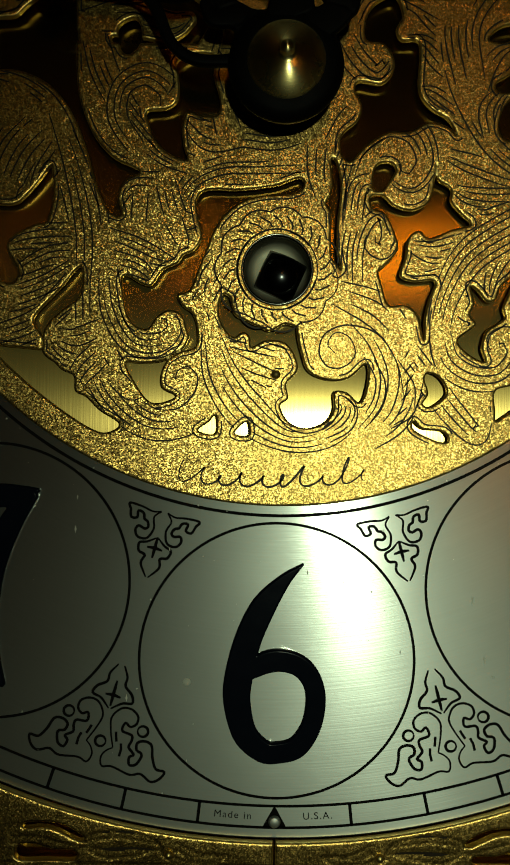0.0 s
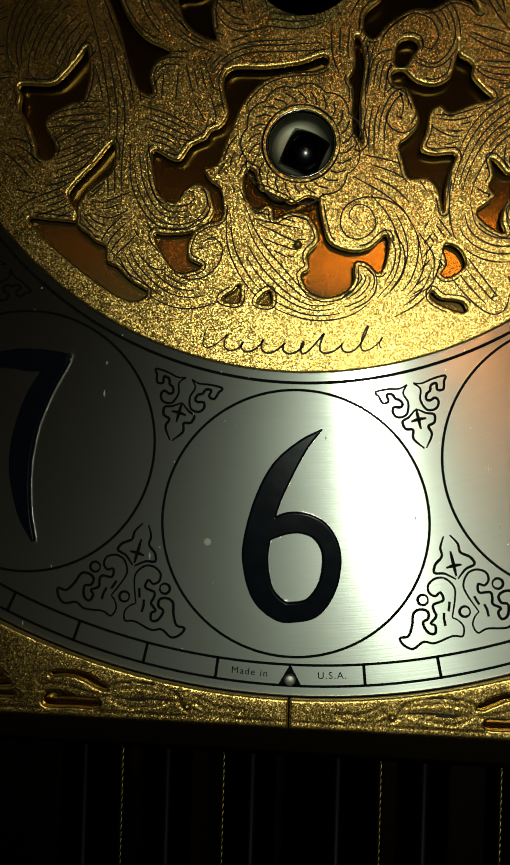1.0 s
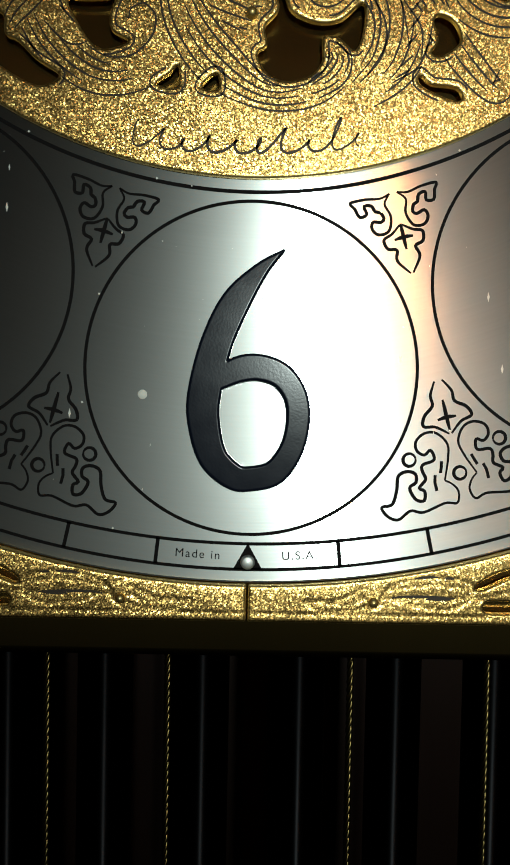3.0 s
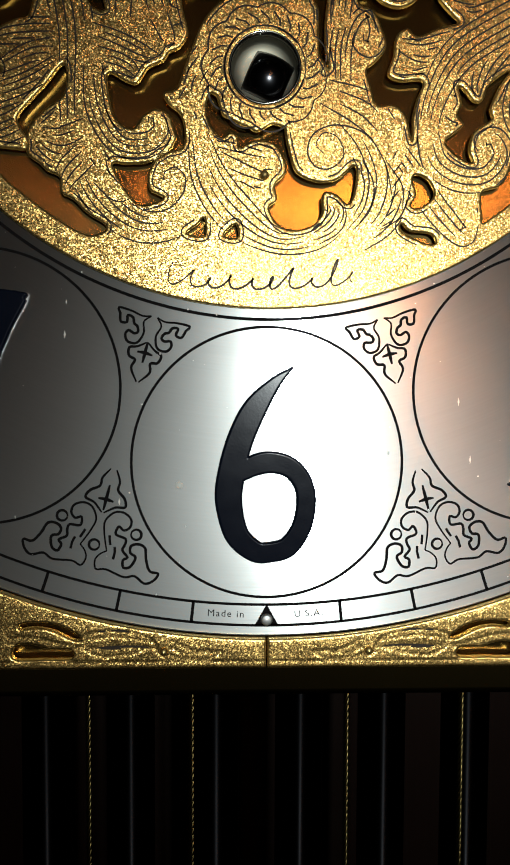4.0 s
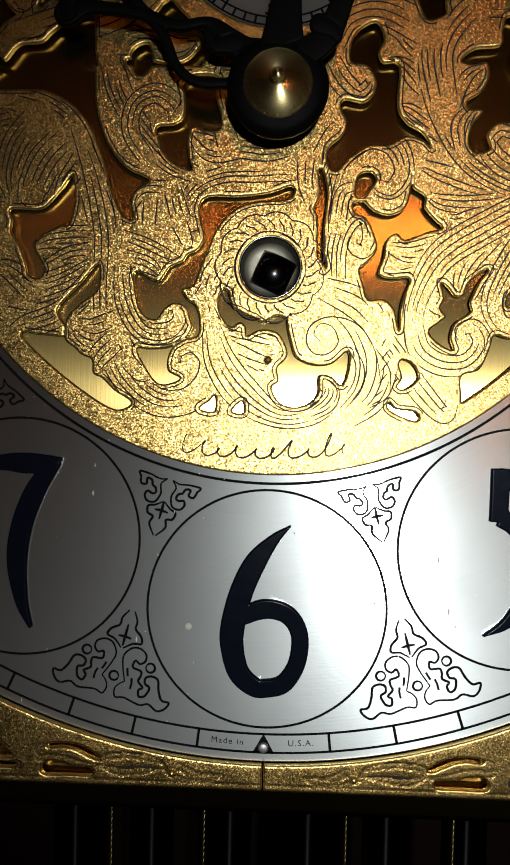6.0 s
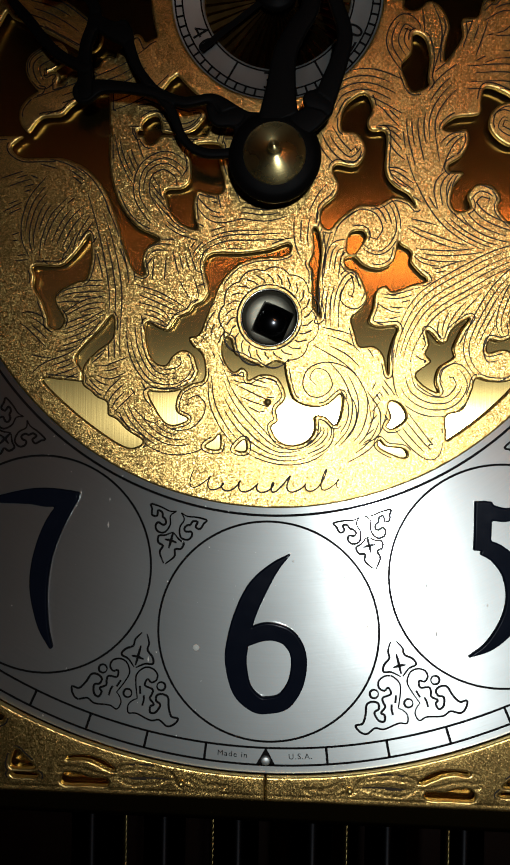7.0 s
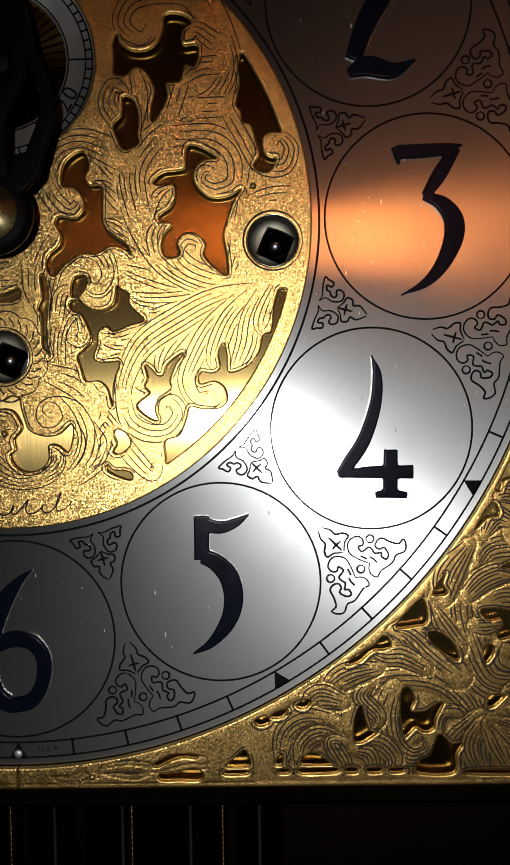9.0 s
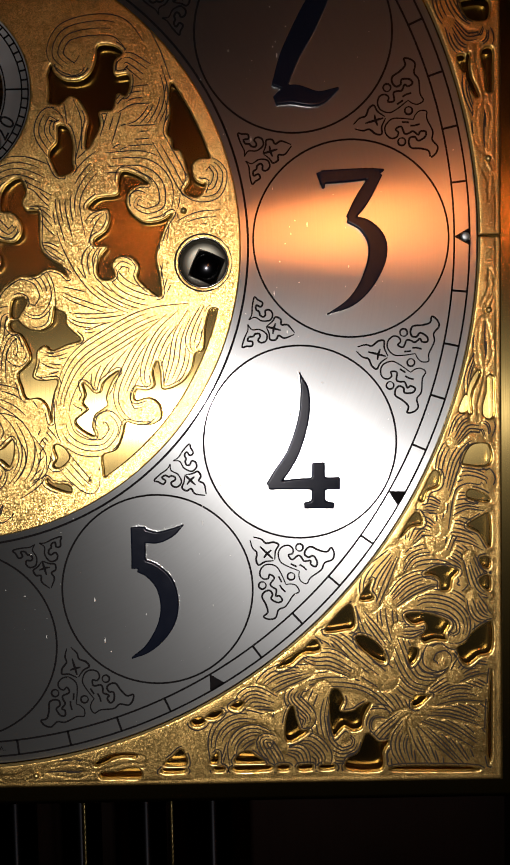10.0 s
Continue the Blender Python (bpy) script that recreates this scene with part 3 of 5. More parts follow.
centre.scroll([(-32.6, -46.4), (-38.3, -49.1), (-43.0, -47.6)], [3.1, 3.7, 1.9], 3)
centre.scroll([(-34.1, -50.6), (-37.2, -53.8), (-38.7, -56.9)], [2.6, 2.6, 1.5], 2)
centre.leaf([(-33.4, -28.8), (-28.2, -30.8), (-23.5, -32.8), (-20.0, -33.3)], [2.6, 3.1, 2.6, 0.8], 3)
centre.scroll([(-32.3, -32.9), (-27.1, -34.4), (-24.5, -36.5)], [2.1, 1.9, 1.0], 2)
centre.scroll([(-23.1, -18.3), (-28.3, -18.4), (-30.9, -21.5), (-31.2, -24.6)], [2.3, 1.9, 1.5, 0.8], 2)
centre.scroll([(-26.8, -20.4), (-27.2, -26.1)], [1.6, 1.6], 1)
centre.scroll([(-32.8, -34.0), (-31.7, -42.3), (-27.9, -48.4), (-22.7, -48.9), (-19.9, -46.3), (-20.7, -43.2), (-23.3, -43.0), (-23.3, -45.8)], [1.9, 2.6, 2.6, 2.6, 2.1, 1.5, 1.3, 0.8], 3)
centre.scroll([(-32.1, -50.6), (-29.4, -54.7), (-26.8, -55.7)], [1.6, 1.5, 0.6], 1)
centre.scroll([(-31.5, -54.7), (-28.3, -57.8), (-25.5, -58.0)], [1.9, 1.7, 0.6], 1)
centre.scroll([(-18.8, -29.7), (-21.0, -23.5), (-18.0, -17.2), (-11.8, -14.0), (-3.5, -13.4), (4.8, -12.3), (7.8, -8.6)], [1.0, 2.3, 2.9, 3.1, 3.4, 3.7, 3.1], 4)
centre.scroll([(7.3, -9.6), (6.9, -15.9), (8.0, -20.5)], [3.1, 2.6, 2.1], 2)
centre.leaf([(-18.6, -5.8), (-13.9, -9.4), (-7.7, -8.3), (-1.5, -8.7), (5.7, -6.6)], [1.5, 3.7, 4.2, 4.2, 3.7], 4)
centre.scroll([(-12.2, -2.6), (-10.3, -8.8)], [2.1, 2.7], 1)
centre.scroll([(5.8, -8.6), (8.8, -4.4), (11.4, -2.3)], [2.6, 1.9, 1.3], 1)
centre.leaf([(-17.0, -15.1), (-23.2, -12.1), (-29.6, -4.9), (-33.8, 2.3), (-36.0, 9.6)], [2.3, 2.9, 3.1, 3.4, 3.1], 4)
centre.scroll([(-27.6, -12.0), (-31.3, -6.1), (-30.5, -0.3), (-25.9, 2.1), (-21.6, -0.9), (-22.0, -5.2), (-25.5, -6.0), (-26.3, -3.1)], [1.9, 2.1, 2.1, 2.4, 2.4, 1.9, 1.3, 1.1], 2)
centre.scroll([(-20.5, -2.9), (-15.3, 4.9), (-12.8, 11.4)], [2.1, 2.4, 1.3], 2)
centre.scroll([(-34.6, 12.7), (-28.7, 12.7), (-22.0, 11.4), (-18.1, 12.7)], [2.9, 3.2, 2.7, 1.3], 2)
centre.scroll([(-22.1, -18.3), (-20.0, -24.5), (-17.3, -25.5), (-15.3, -24.9)], [2.1, 2.3, 1.7, 0.6], 2)
centre.scroll([(-20.5, -25.5), (-18.8, -29.7), (-19.7, -30.9)], [1.9, 1.3, 0.6], 1)
centre.scroll([(-11.6, -31.6), (-15.0, -36.9), (-15.3, -43.1), (-12.9, -50.3)], [2.3, 2.5, 2.3, 1.9], 2)
centre.scroll([(-16.7, -37.4), (-18.5, -40.5), (-16.4, -43.3)], [1.5, 1.9, 1.3], 1)
centre.scroll([(-13.0, -38.9), (-11.4, -45.1), (-7.2, -47.7), (-5.6, -47.3)], [1.3, 1.7, 1.5, 0.6], 2)
centre.scroll([(-14.5, -42.0), (-11.3, -48.2), (-5.1, -50.2), (1.7, -51.4)], [2.6, 3.1, 3.1, 1.9], 3)
centre.scroll([(-12.3, -51.4), (-6.1, -54.4), (-0.0, -56.1)], [3.1, 3.1, 2.1], 2)
centre.scroll([(-9.1, -56.5), (-2.9, -58.7)], [3.1, 2.1], 1)
centre.scroll([(-13.4, -46.2), (-11.2, -54.5), (-6.0, -61.6), (1.4, -66.2), (8.6, -65.1), (12.9, -60.9), (11.0, -57.1)], [1.9, 3.7, 4.2, 2.7, 3.1, 2.7, 0.8], 4)
centre.scroll([(8.2, -37.6), (5.7, -44.9), (6.8, -50.6), (10.5, -52.1), (14.1, -50.5), (14.6, -47.9), (11.5, -46.9)], [3.1, 3.1, 3.7, 3.7, 3.7, 3.1, 2.6], 0)
centre.leaf([(15.0, -41.7), (20.3, -46.8), (22.9, -54.0), (21.2, -61.3), (15.9, -66.5)], [4.2, 5.4, 5.4, 4.7, 3.1], 4)
centre.scroll([(19.7, -45.8), (23.3, -43.6), (25.0, -41.3)], [2.6, 1.6, 0.4], 1)
centre.scroll([(23.9, -49.8), (27.3, -55.0), (27.2, -60.7)], [2.6, 2.6, 2.1], 3)
centre.scroll([(11.3, -37.6), (10.7, -29.3), (10.6, -21.0), (13.1, -11.6), (19.2, -6.9), (24.9, -8.4), (27.0, -13.6), (24.5, -17.7), (21.2, -16.7), (20.8, -13.8), (23.6, -13.1)], [1.5, 1.7, 2.1, 2.5, 2.7, 2.7, 2.3, 2.1, 1.7, 1.3, 0.8], 3)
centre.scroll([(13.4, -40.1), (13.3, -30.3), (15.5, -24.3), (19.2, -22.8), (20.5, -27.1), (19.0, -30.7), (16.6, -29.7), (16.8, -27.1)], [2.1, 2.3, 2.5, 2.5, 2.1, 1.7, 1.3, 0.8], 3)
centre.scroll([(13.2, -25.1), (14.2, -18.9), (16.8, -17.5), (18.7, -17.0)], [1.9, 1.9, 1.5, 0.5], 2)
centre.scroll([(10.3, -38.6), (17.6, -41.6), (21.8, -45.7)], [2.6, 3.7, 3.1], 2)
centre.scroll([(35.8, -6.9), (30.8, -3.3), (27.6, -1.1), (25.3, -0.3)], [1.9, 2.0, 1.7, 0.6], 2)
centre.scroll([(33.7, 1.6), (29.4, 5.1), (26.2, 8.4), (22.2, 9.4)], [2.0, 2.3, 1.7, 0.6], 2)
centre.scroll([(32.3, 8.6), (28.0, 12.6), (25.2, 14.9), (22.1, 16.0)], [2.0, 2.0, 1.4, 0.6], 2)
centre.scroll([(59.7, -17.6), (45.6, -17.1), (35.7, -14.2), (30.3, -12.1)], [1.7, 2.0, 2.0, 1.1], 2)
centre.scroll([(54.1, -18.5), (42.8, -20.3), (35.7, -20.2), (31.7, -18.6)], [1.7, 2.0, 1.9, 0.7], 2)
centre.scroll([(54.1, -20.4), (42.8, -22.7), (37.8, -24.0), (34.0, -22.3)], [1.7, 1.7, 1.4, 0.6], 2)
centre.scroll([(62.5, -16.7), (51.3, -16.8), (41.4, -11.4), (35.1, -1.9), (32.3, 7.2), (31.9, 15.6)], [1.4, 2.6, 3.2, 3.3, 3.2, 2.6], 4)
centre.scroll([(35.5, -4.0), (36.9, 2.9), (39.7, 7.1), (43.4, 8.7)], [2.0, 2.6, 2.0, 0.7], 2)
centre.scroll([(39.3, -9.0), (38.6, -4.4), (40.0, -1.6), (42.4, 0.1)], [2.0, 2.3, 1.7, 0.6], 2)
centre.scroll([(60.4, -15.8), (52.7, -14.3), (47.0, -11.7), (44.2, -7.6), (46.8, -4.4), (50.4, -6.0), (49.6, -9.0)], [1.7, 2.4, 2.6, 2.3, 2.2, 1.7, 1.1], 2)
centre.scroll([(47.0, -26.6), (41.6, -32.3), (39.5, -36.8), (39.6, -39.7)], [2.0, 2.3, 1.7, 0.6], 2)
centre.scroll([(37.1, -32.2), (31.4, -34.8), (27.1, -35.7), (23.1, -35.0)], [2.0, 1.9, 1.4, 0.6], 2)
centre.scroll([(45.6, -25.9), (34.3, -29.4), (28.6, -30.8), (23.7, -29.6)], [2.3, 2.6, 2.4, 1.1], 3)
centre.scroll([(30.7, -37.9), (33.5, -40.0), (35.7, -39.6), (35.4, -37.0)], [1.4, 1.6, 1.3, 0.4], 1)
centre.scroll([(30.7, -42.1), (33.1, -44.7), (35.9, -45.3), (36.2, -43.0)], [1.4, 1.7, 1.4, 0.4], 1)
centre.scroll([(66.0, -17.7), (54.1, -20.4), (44.2, -25.5), (35.7, -31.1), (31.4, -37.9), (29.7, -45.0), (31.3, -51.4)], [1.7, 3.2, 3.7, 3.6, 2.9, 2.4, 2.2], 4)
centre.scroll([(29.7, -45.7), (31.3, -51.4), (35.9, -54.4), (41.3, -54.1), (44.4, -50.0), (42.7, -46.4), (39.9, -47.1), (40.6, -49.5)], [2.3, 2.6, 2.6, 2.4, 2.2, 1.9, 1.4, 0.9], 2)
centre.scroll([(52.0, -29.5), (47.0, -36.5), (43.9, -40.8), (40.8, -42.7)], [2.0, 2.0, 1.4, 0.6], 2)
centre.scroll([(60.4, -19.7), (53.4, -26.7), (49.1, -33.7), (46.3, -40.8), (48.1, -45.6), (51.9, -46.2), (54.3, -44.5)], [1.7, 2.6, 2.9, 2.6, 2.3, 2.6, 2.4], 3)
centre.scroll([(63.2, -19.0), (57.6, -25.3), (54.4, -32.3), (53.4, -36.8), (55.8, -39.2)], [1.7, 2.6, 2.9, 1.9, 0.6], 3)
centre.scroll([(66.0, -18.4), (62.8, -25.3), (61.7, -31.7), (59.7, -36.6), (57.7, -39.4)], [1.7, 2.6, 2.9, 2.2, 0.6], 3)
centre.scroll([(69.2, -17.3), (67.0, -21.9), (65.6, -26.1), (65.6, -28.5), (67.3, -29.7)], [1.4, 2.0, 2.2, 1.3, 0.4], 2)
centre.leaf([(35.1, 0.2), (33.3, 11.4), (37.2, 19.7), (45.7, 25.8), (54.1, 29.2), (59.0, 37.4), (56.9, 47.1), (53.4, 55.4)], [3.6, 4.3, 5.0, 5.0, 4.3, 3.6, 3.6, 3.2], 4)
centre.scroll([(42.9, 21.0), (54.1, 20.8), (59.7, 15.9), (59.7, 8.9), (54.4, 6.6), (50.3, 9.1), (51.7, 12.3), (54.8, 11.4)], [2.9, 3.2, 3.2, 2.9, 2.6, 2.0, 1.4, 1.1], 2)
centre.scroll([(33.7, 21.2), (35.6, 30.9), (34.2, 37.8)], [2.0, 2.3, 1.4], 1)
centre.scroll([(31.6, 21.9), (27.1, 28.9), (28.8, 33.8), (31.6, 32.3), (30.5, 30.3)], [2.3, 2.3, 2.0, 1.4, 0.9], 2)
centre.scroll([(42.9, 26.6), (45.7, 34.9), (47.4, 39.7)], [2.9, 2.9, 2.6], 2)
centre.scroll([(49.9, 27.9), (61.1, 27.7), (63.6, 22.8)], [2.9, 2.6, 0.9], 2)
centre.scroll([(58.3, 27.7), (62.2, 20.7), (66.4, 13.7), (72.0, 12.9), (73.9, 17.5), (71.1, 20.6), (68.9, 18.1)], [2.9, 2.9, 2.9, 2.3, 2.0, 1.4, 0.9], 2)
centre.scroll([(59.7, -2.9), (58.6, -8.5), (57.7, -13.4)], [2.9, 2.9, 1.4], 2)
centre.scroll([(61.1, 7.5), (60.4, 1.3), (59.7, -2.9)], [1.4, 2.9, 2.9], 2)
centre.scroll([(62.5, 3.3), (68.1, 5.1), (74.4, 5.3)], [2.3, 2.9, 3.2], 2)
centre.scroll([(27.8, -54.9), (32.7, -61.3), (37.0, -65.2), (38.7, -62.0)], [2.6, 2.6, 2.0, 1.4], 2)
centre.scroll([(10.0, 10.7), (13.4, 4.9), (17.3, 2.1), (20.1, 4.9), (18.2, 6.5)], [2.4, 2.7, 2.4, 1.9, 1.1], 2)
centre.scroll([(11.3, 12.6), (14.4, 18.4), (21.4, 20.0), (31.1, 15.8)], [2.7, 3.2, 3.5, 4.0], 3)
centre.leaf([(-56.7, 12.8), (-47.4, 16.0), (-35.4, 19.9), (-27.5, 25.7)], [5.3, 5.3, 6.0, 5.3], 4)
centre.scroll([(-52.8, 27.1), (-56.8, 24.5), (-55.5, 20.6), (-52.8, 21.9)], [2.9, 2.7, 1.9, 1.3], 2)
centre.scroll([(-61.0, 38.9), (-52.9, 36.2), (-44.8, 31.0)], [3.3, 4.0, 3.3], 3)
centre.scroll([(53.1, 50.0), (48.2, 55.7), (41.0, 56.6), (33.7, 54.6), (31.3, 49.0), (36.3, 45.4), (39.3, 49.5)], [2.7, 3.0, 3.0, 2.7, 2.4, 1.8, 1.2], 2)
centre.scroll([(55.7, 38.6), (50.6, 38.0), (46.1, 34.5)], [2.7, 2.4, 1.2], 2)
centre.scroll([(55.1, 44.2), (49.8, 47.5), (47.4, 43.7)], [2.7, 2.1, 0.9], 2)
centre.scroll([(8.6, -65.6), (12.2, -62.9), (12.9, -59.8), (11.0, -57.1)], [1.7, 2.1, 1.5, 0.5], 2)
centre.scroll([(7.9, -65.5), (11.4, -63.2), (12.8, -60.5), (10.8, -57.8)], [1.0, 1.5, 1.4, 0.5], 2)
centre.engrave([(23.3, -58.1), (21.8, -51.6), (18.2, -46.4), (12.7, -44.7), (8.4, -46.3), (7.2, -49.8), (8.8, -52.5), (11.8, -52.6), (14.0, -50.2), (12.8, -47.0), (10.2, -46.2), (8.8, -48.3), (10.2, -50.0)])
centre.engrave([(20.9, -64.1), (24.6, -61.8), (26.1, -58.5), (26.8, -55.5)])
centre.engrave([(21.4, -63.4), (23.4, -62.2)])
centre.engrave([(22.1, -61.6), (23.9, -60.0)])
centre.engrave([(22.8, -58.8), (24.6, -56.6)])
centre.engrave([(23.3, -56.1), (25.0, -53.8)])
centre.engrave([(23.3, -53.6), (24.9, -51.5)])
centre.engrave([(23.3, -50.8), (24.1, -49.2)])
centre.engrave([(15.7, -50.7), (17.8, -54.6), (17.6, -58.2), (16.1, -61.2)])
centre.engrave([(17.5, -51.1), (19.6, -55.1), (19.4, -59.1), (16.9, -63.2)])
# the sheet itself, then the openings sawn through it
centre.D = np.maximum(centre.D, np.minimum(79 - RAD, np.maximum(8 - centre.V, centre.U)))
centre.opening([(-58.9, 8.8), (-55.7, 12.2), (-51.0, 12.9), (-48.4, 15.2), (-43.2, 18.7), (-39.9, 18.8), (-39.4, 13.9), (-39.3, 3.6), (-38.5, -2.9), (-35.9, -9.4), (-32.2, -13.5), (-27.2, -16.1), (-29.8, -17.9), (-31.2, -21.0), (-30.5, -24.4), (-33.0, -23.6), (-35.4, -18.5), (-37.5, -11.3), (-40.2, -4.9), (-44.2, -0.1), (-49.6, 2.5), (-54.9, 2.8), (-60.2, 2.9), (-62.9, 5.5)])
centre.opening([(-31.5, 11.0), (-28.4, 12.8), (-27.1, 10.6), (-27.3, 8.0), (-29.2, 5.9), (-30.9, 6.8)])
centre.opening([(-25.8, -4.8), (-21.9, -4.2), (-20.0, -2.3), (-20.0, 2.2), (-20.5, 4.2), (-18.2, 6.1), (-13.0, 5.8), (-13.4, 2.2), (-12.2, -2.3), (-12.5, -5.2), (-15.4, -5.5), (-18.2, -4.8), (-19.2, -7.4), (-18.9, -11.3), (-18.2, -13.9), (-21.8, -12.6), (-24.4, -10.0), (-25.4, -7.4)])
centre.opening([(-16.3, -21.5), (-14.4, -19.5), (-7.9, -19.4), (-1.4, -18.5), (3.2, -17.0), (3.8, -18.7), (1.8, -20.0), (-3.6, -20.4), (-7.9, -21.7), (-11.1, -24.4), (-13.1, -27.5), (-14.4, -30.9), (-15.7, -34.1), (-17.4, -38.4), (-19.8, -39.3), (-18.7, -41.4), (-16.8, -42.9), (-15.9, -45.9), (-16.8, -48.1), (-17.8, -45.9), (-18.7, -43.3), (-21.1, -42.2), (-23.6, -43.6), (-25.2, -45.8), (-27.9, -45.0), (-29.5, -41.8), (-30.0, -35.9), (-26.8, -37.2), (-24.6, -37.6), (-22.5, -34.7), (-19.6, -33.3), (-18.7, -31.8), (-16.7, -30.9), (-15.2, -28.2), (-16.0, -24.5)])
centre.opening([(-16.0, -45.9), (-16.3, -49.2), (-20.3, -50.5), (-22.4, -53.5), (-22.5, -56.8), (-19.8, -58.5), (-22.9, -59.8), (-25.2, -59.2), (-27.6, -55.9), (-29.3, -52.3), (-26.8, -52.3), (-22.5, -51.9), (-18.7, -49.7), (-17.4, -47.6)])
centre.opening([(-10.3, -38.7), (-8.9, -42.3), (-6.1, -44.4), (-2.8, -45.5), (-0.0, -44.9), (2.5, -42.0), (3.0, -46.6), (3.9, -50.4), (5.2, -53.5), (8.9, -55.1), (12.8, -54.7), (16.1, -52.0), (16.4, -55.3), (15.1, -59.2), (12.8, -57.5), (11.1, -57.0), (10.0, -57.5), (10.0, -60.8), (8.4, -63.1), (5.0, -64.2), (1.7, -63.1), (0.0, -60.0), (1.5, -58.7), (1.1, -55.9), (2.5, -54.3), (3.3, -52.7), (2.3, -49.9), (0.5, -48.0), (-2.8, -47.7), (-5.6, -49.0), (-5.8, -47.2), (-7.2, -46.1), (-8.9, -47.2), (-10.7, -45.6), (-11.8, -42.9), (-11.6, -40.1)])
centre.opening([(27.9, -53.5), (30.2, -54.6), (31.3, -57.4), (28.5, -59.8), (26.8, -59.4), (27.9, -57.4), (27.1, -54.6)])
centre.opening([(-12.2, -61.9), (-12.2, -65.4), (-15.5, -64.9), (-13.3, -63.2)])
centre.opening([(-6.1, -63.2), (-5.9, -65.7), (-8.5, -65.4), (-7.2, -63.7)])
centre.opening([(25.2, -62.7), (26.9, -64.1), (30.8, -64.6), (31.8, -66.3), (30.3, -66.5), (26.9, -65.2), (25.0, -63.9)])
centre.opening([(70.3, -18.2), (69.1, -22.4), (68.4, -28.7), (66.2, -29.7), (65.1, -34.0), (61.9, -37.8), (57.1, -39.2), (56.6, -34.9), (55.9, -31.6), (54.6, -34.2), (55.0, -38.1), (52.7, -39.4), (50.0, -39.1), (49.6, -41.9), (53.4, -41.2), (56.2, -43.1), (56.7, -46.7), (54.2, -48.6), (50.0, -48.6), (47.1, -48.0), (46.1, -51.1), (44.1, -55.3), (40.5, -56.7), (40.5, -60.3), (41.2, -62.7), (46.9, -60.0), (54.9, -52.6), (62.1, -44.2), (67.9, -34.4), (70.9, -27.3), (72.7, -18.9), (71.7, -17.8)])
centre.opening([(35.5, -37.0), (36.9, -37.9), (38.7, -39.9), (40.3, -39.6), (41.2, -37.1), (43.5, -35.1), (45.5, -34.0), (43.5, -36.8), (41.7, -41.1), (42.2, -42.8), (40.5, -44.2), (38.6, -45.6), (37.8, -48.8), (38.5, -51.3), (35.3, -49.8), (33.3, -47.4), (35.3, -45.5), (36.8, -44.1), (35.4, -42.4), (36.3, -40.3)])
centre.opening([(28.9, -14.1), (29.0, -16.9), (31.6, -18.7), (31.6, -21.1), (33.8, -23.7), (35.4, -25.4), (31.9, -26.5), (27.6, -28.1), (25.9, -26.7), (23.7, -28.1), (23.2, -31.6), (22.2, -35.1), (24.6, -36.3), (28.8, -36.2), (27.8, -39.5), (27.0, -43.0), (26.9, -47.3), (25.8, -43.0), (23.5, -40.8), (20.2, -40.8), (19.0, -37.6), (18.2, -34.4), (19.7, -33.0), (21.8, -30.2), (20.9, -26.6), (19.2, -23.5), (17.0, -22.6), (16.4, -20.6), (18.5, -20.0), (21.0, -22.1), (24.4, -22.9), (27.4, -21.4), (28.4, -18.3)])
centre.opening([(47.8, 18.8), (51.5, 17.9), (54.9, 15.5), (52.0, 15.2), (49.4, 13.3), (48.8, 10.1), (50.5, 7.3), (53.7, 5.4), (57.9, 5.8), (60.9, 7.5), (59.1, 4.8), (57.4, 0.6), (56.2, -4.0), (57.0, -8.9), (57.2, -14.1), (54.1, -12.3), (51.3, -9.1), (51.8, -6.3), (49.7, -3.7), (46.5, -3.4), (44.3, -5.6), (45.0, -8.7), (42.1, -9.5), (40.5, -7.5), (41.2, -3.7), (43.3, -0.8), (40.4, -0.5), (39.9, 1.2), (42.8, 3.2), (44.4, 6.4), (43.7, 9.2), (41.0, 8.8), (38.4, 9.5), (41.1, 12.0), (46.5, 12.8), (46.9, 15.7)])
centre.opening([(61.5, 41.6), (63.3, 40.9), (66.7, 35.4), (70.1, 28.4), (71.7, 22.2), (68.7, 21.8), (66.5, 20.2), (66.9, 16.7), (68.9, 15.3), (70.0, 15.3), (68.5, 12.1), (66.4, 11.9), (64.3, 13.3), (65.8, 16.1), (65.1, 19.5), (63.8, 23.7), (61.7, 24.4), (61.3, 27.2), (60.1, 28.6), (61.1, 34.1), (60.8, 38.2)])
centre.opening([(29.9, 46.9), (30.5, 44.9), (33.3, 42.8), (37.5, 42.7), (40.3, 44.7), (41.8, 48.1), (42.5, 51.5), (46.7, 51.4), (48.8, 49.4), (46.6, 47.3), (46.6, 43.9), (50.1, 43.9), (50.5, 41.1), (49.3, 38.4), (47.2, 39.1), (45.7, 35.0), (42.2, 34.4), (42.4, 30.9), (40.7, 27.5), (38.5, 24.8), (38.6, 28.9), (39.4, 33.0), (37.4, 37.2), (34.6, 38.6), (31.8, 36.6), (29.0, 37.3), (28.3, 41.5)])
centre.opening([(31.2, 31.1), (33.7, 30.4), (35.0, 26.2), (34.7, 21.4), (34.9, 19.3), (31.4, 18.0), (29.6, 20.8), (28.7, 24.2), (30.9, 27.0)])
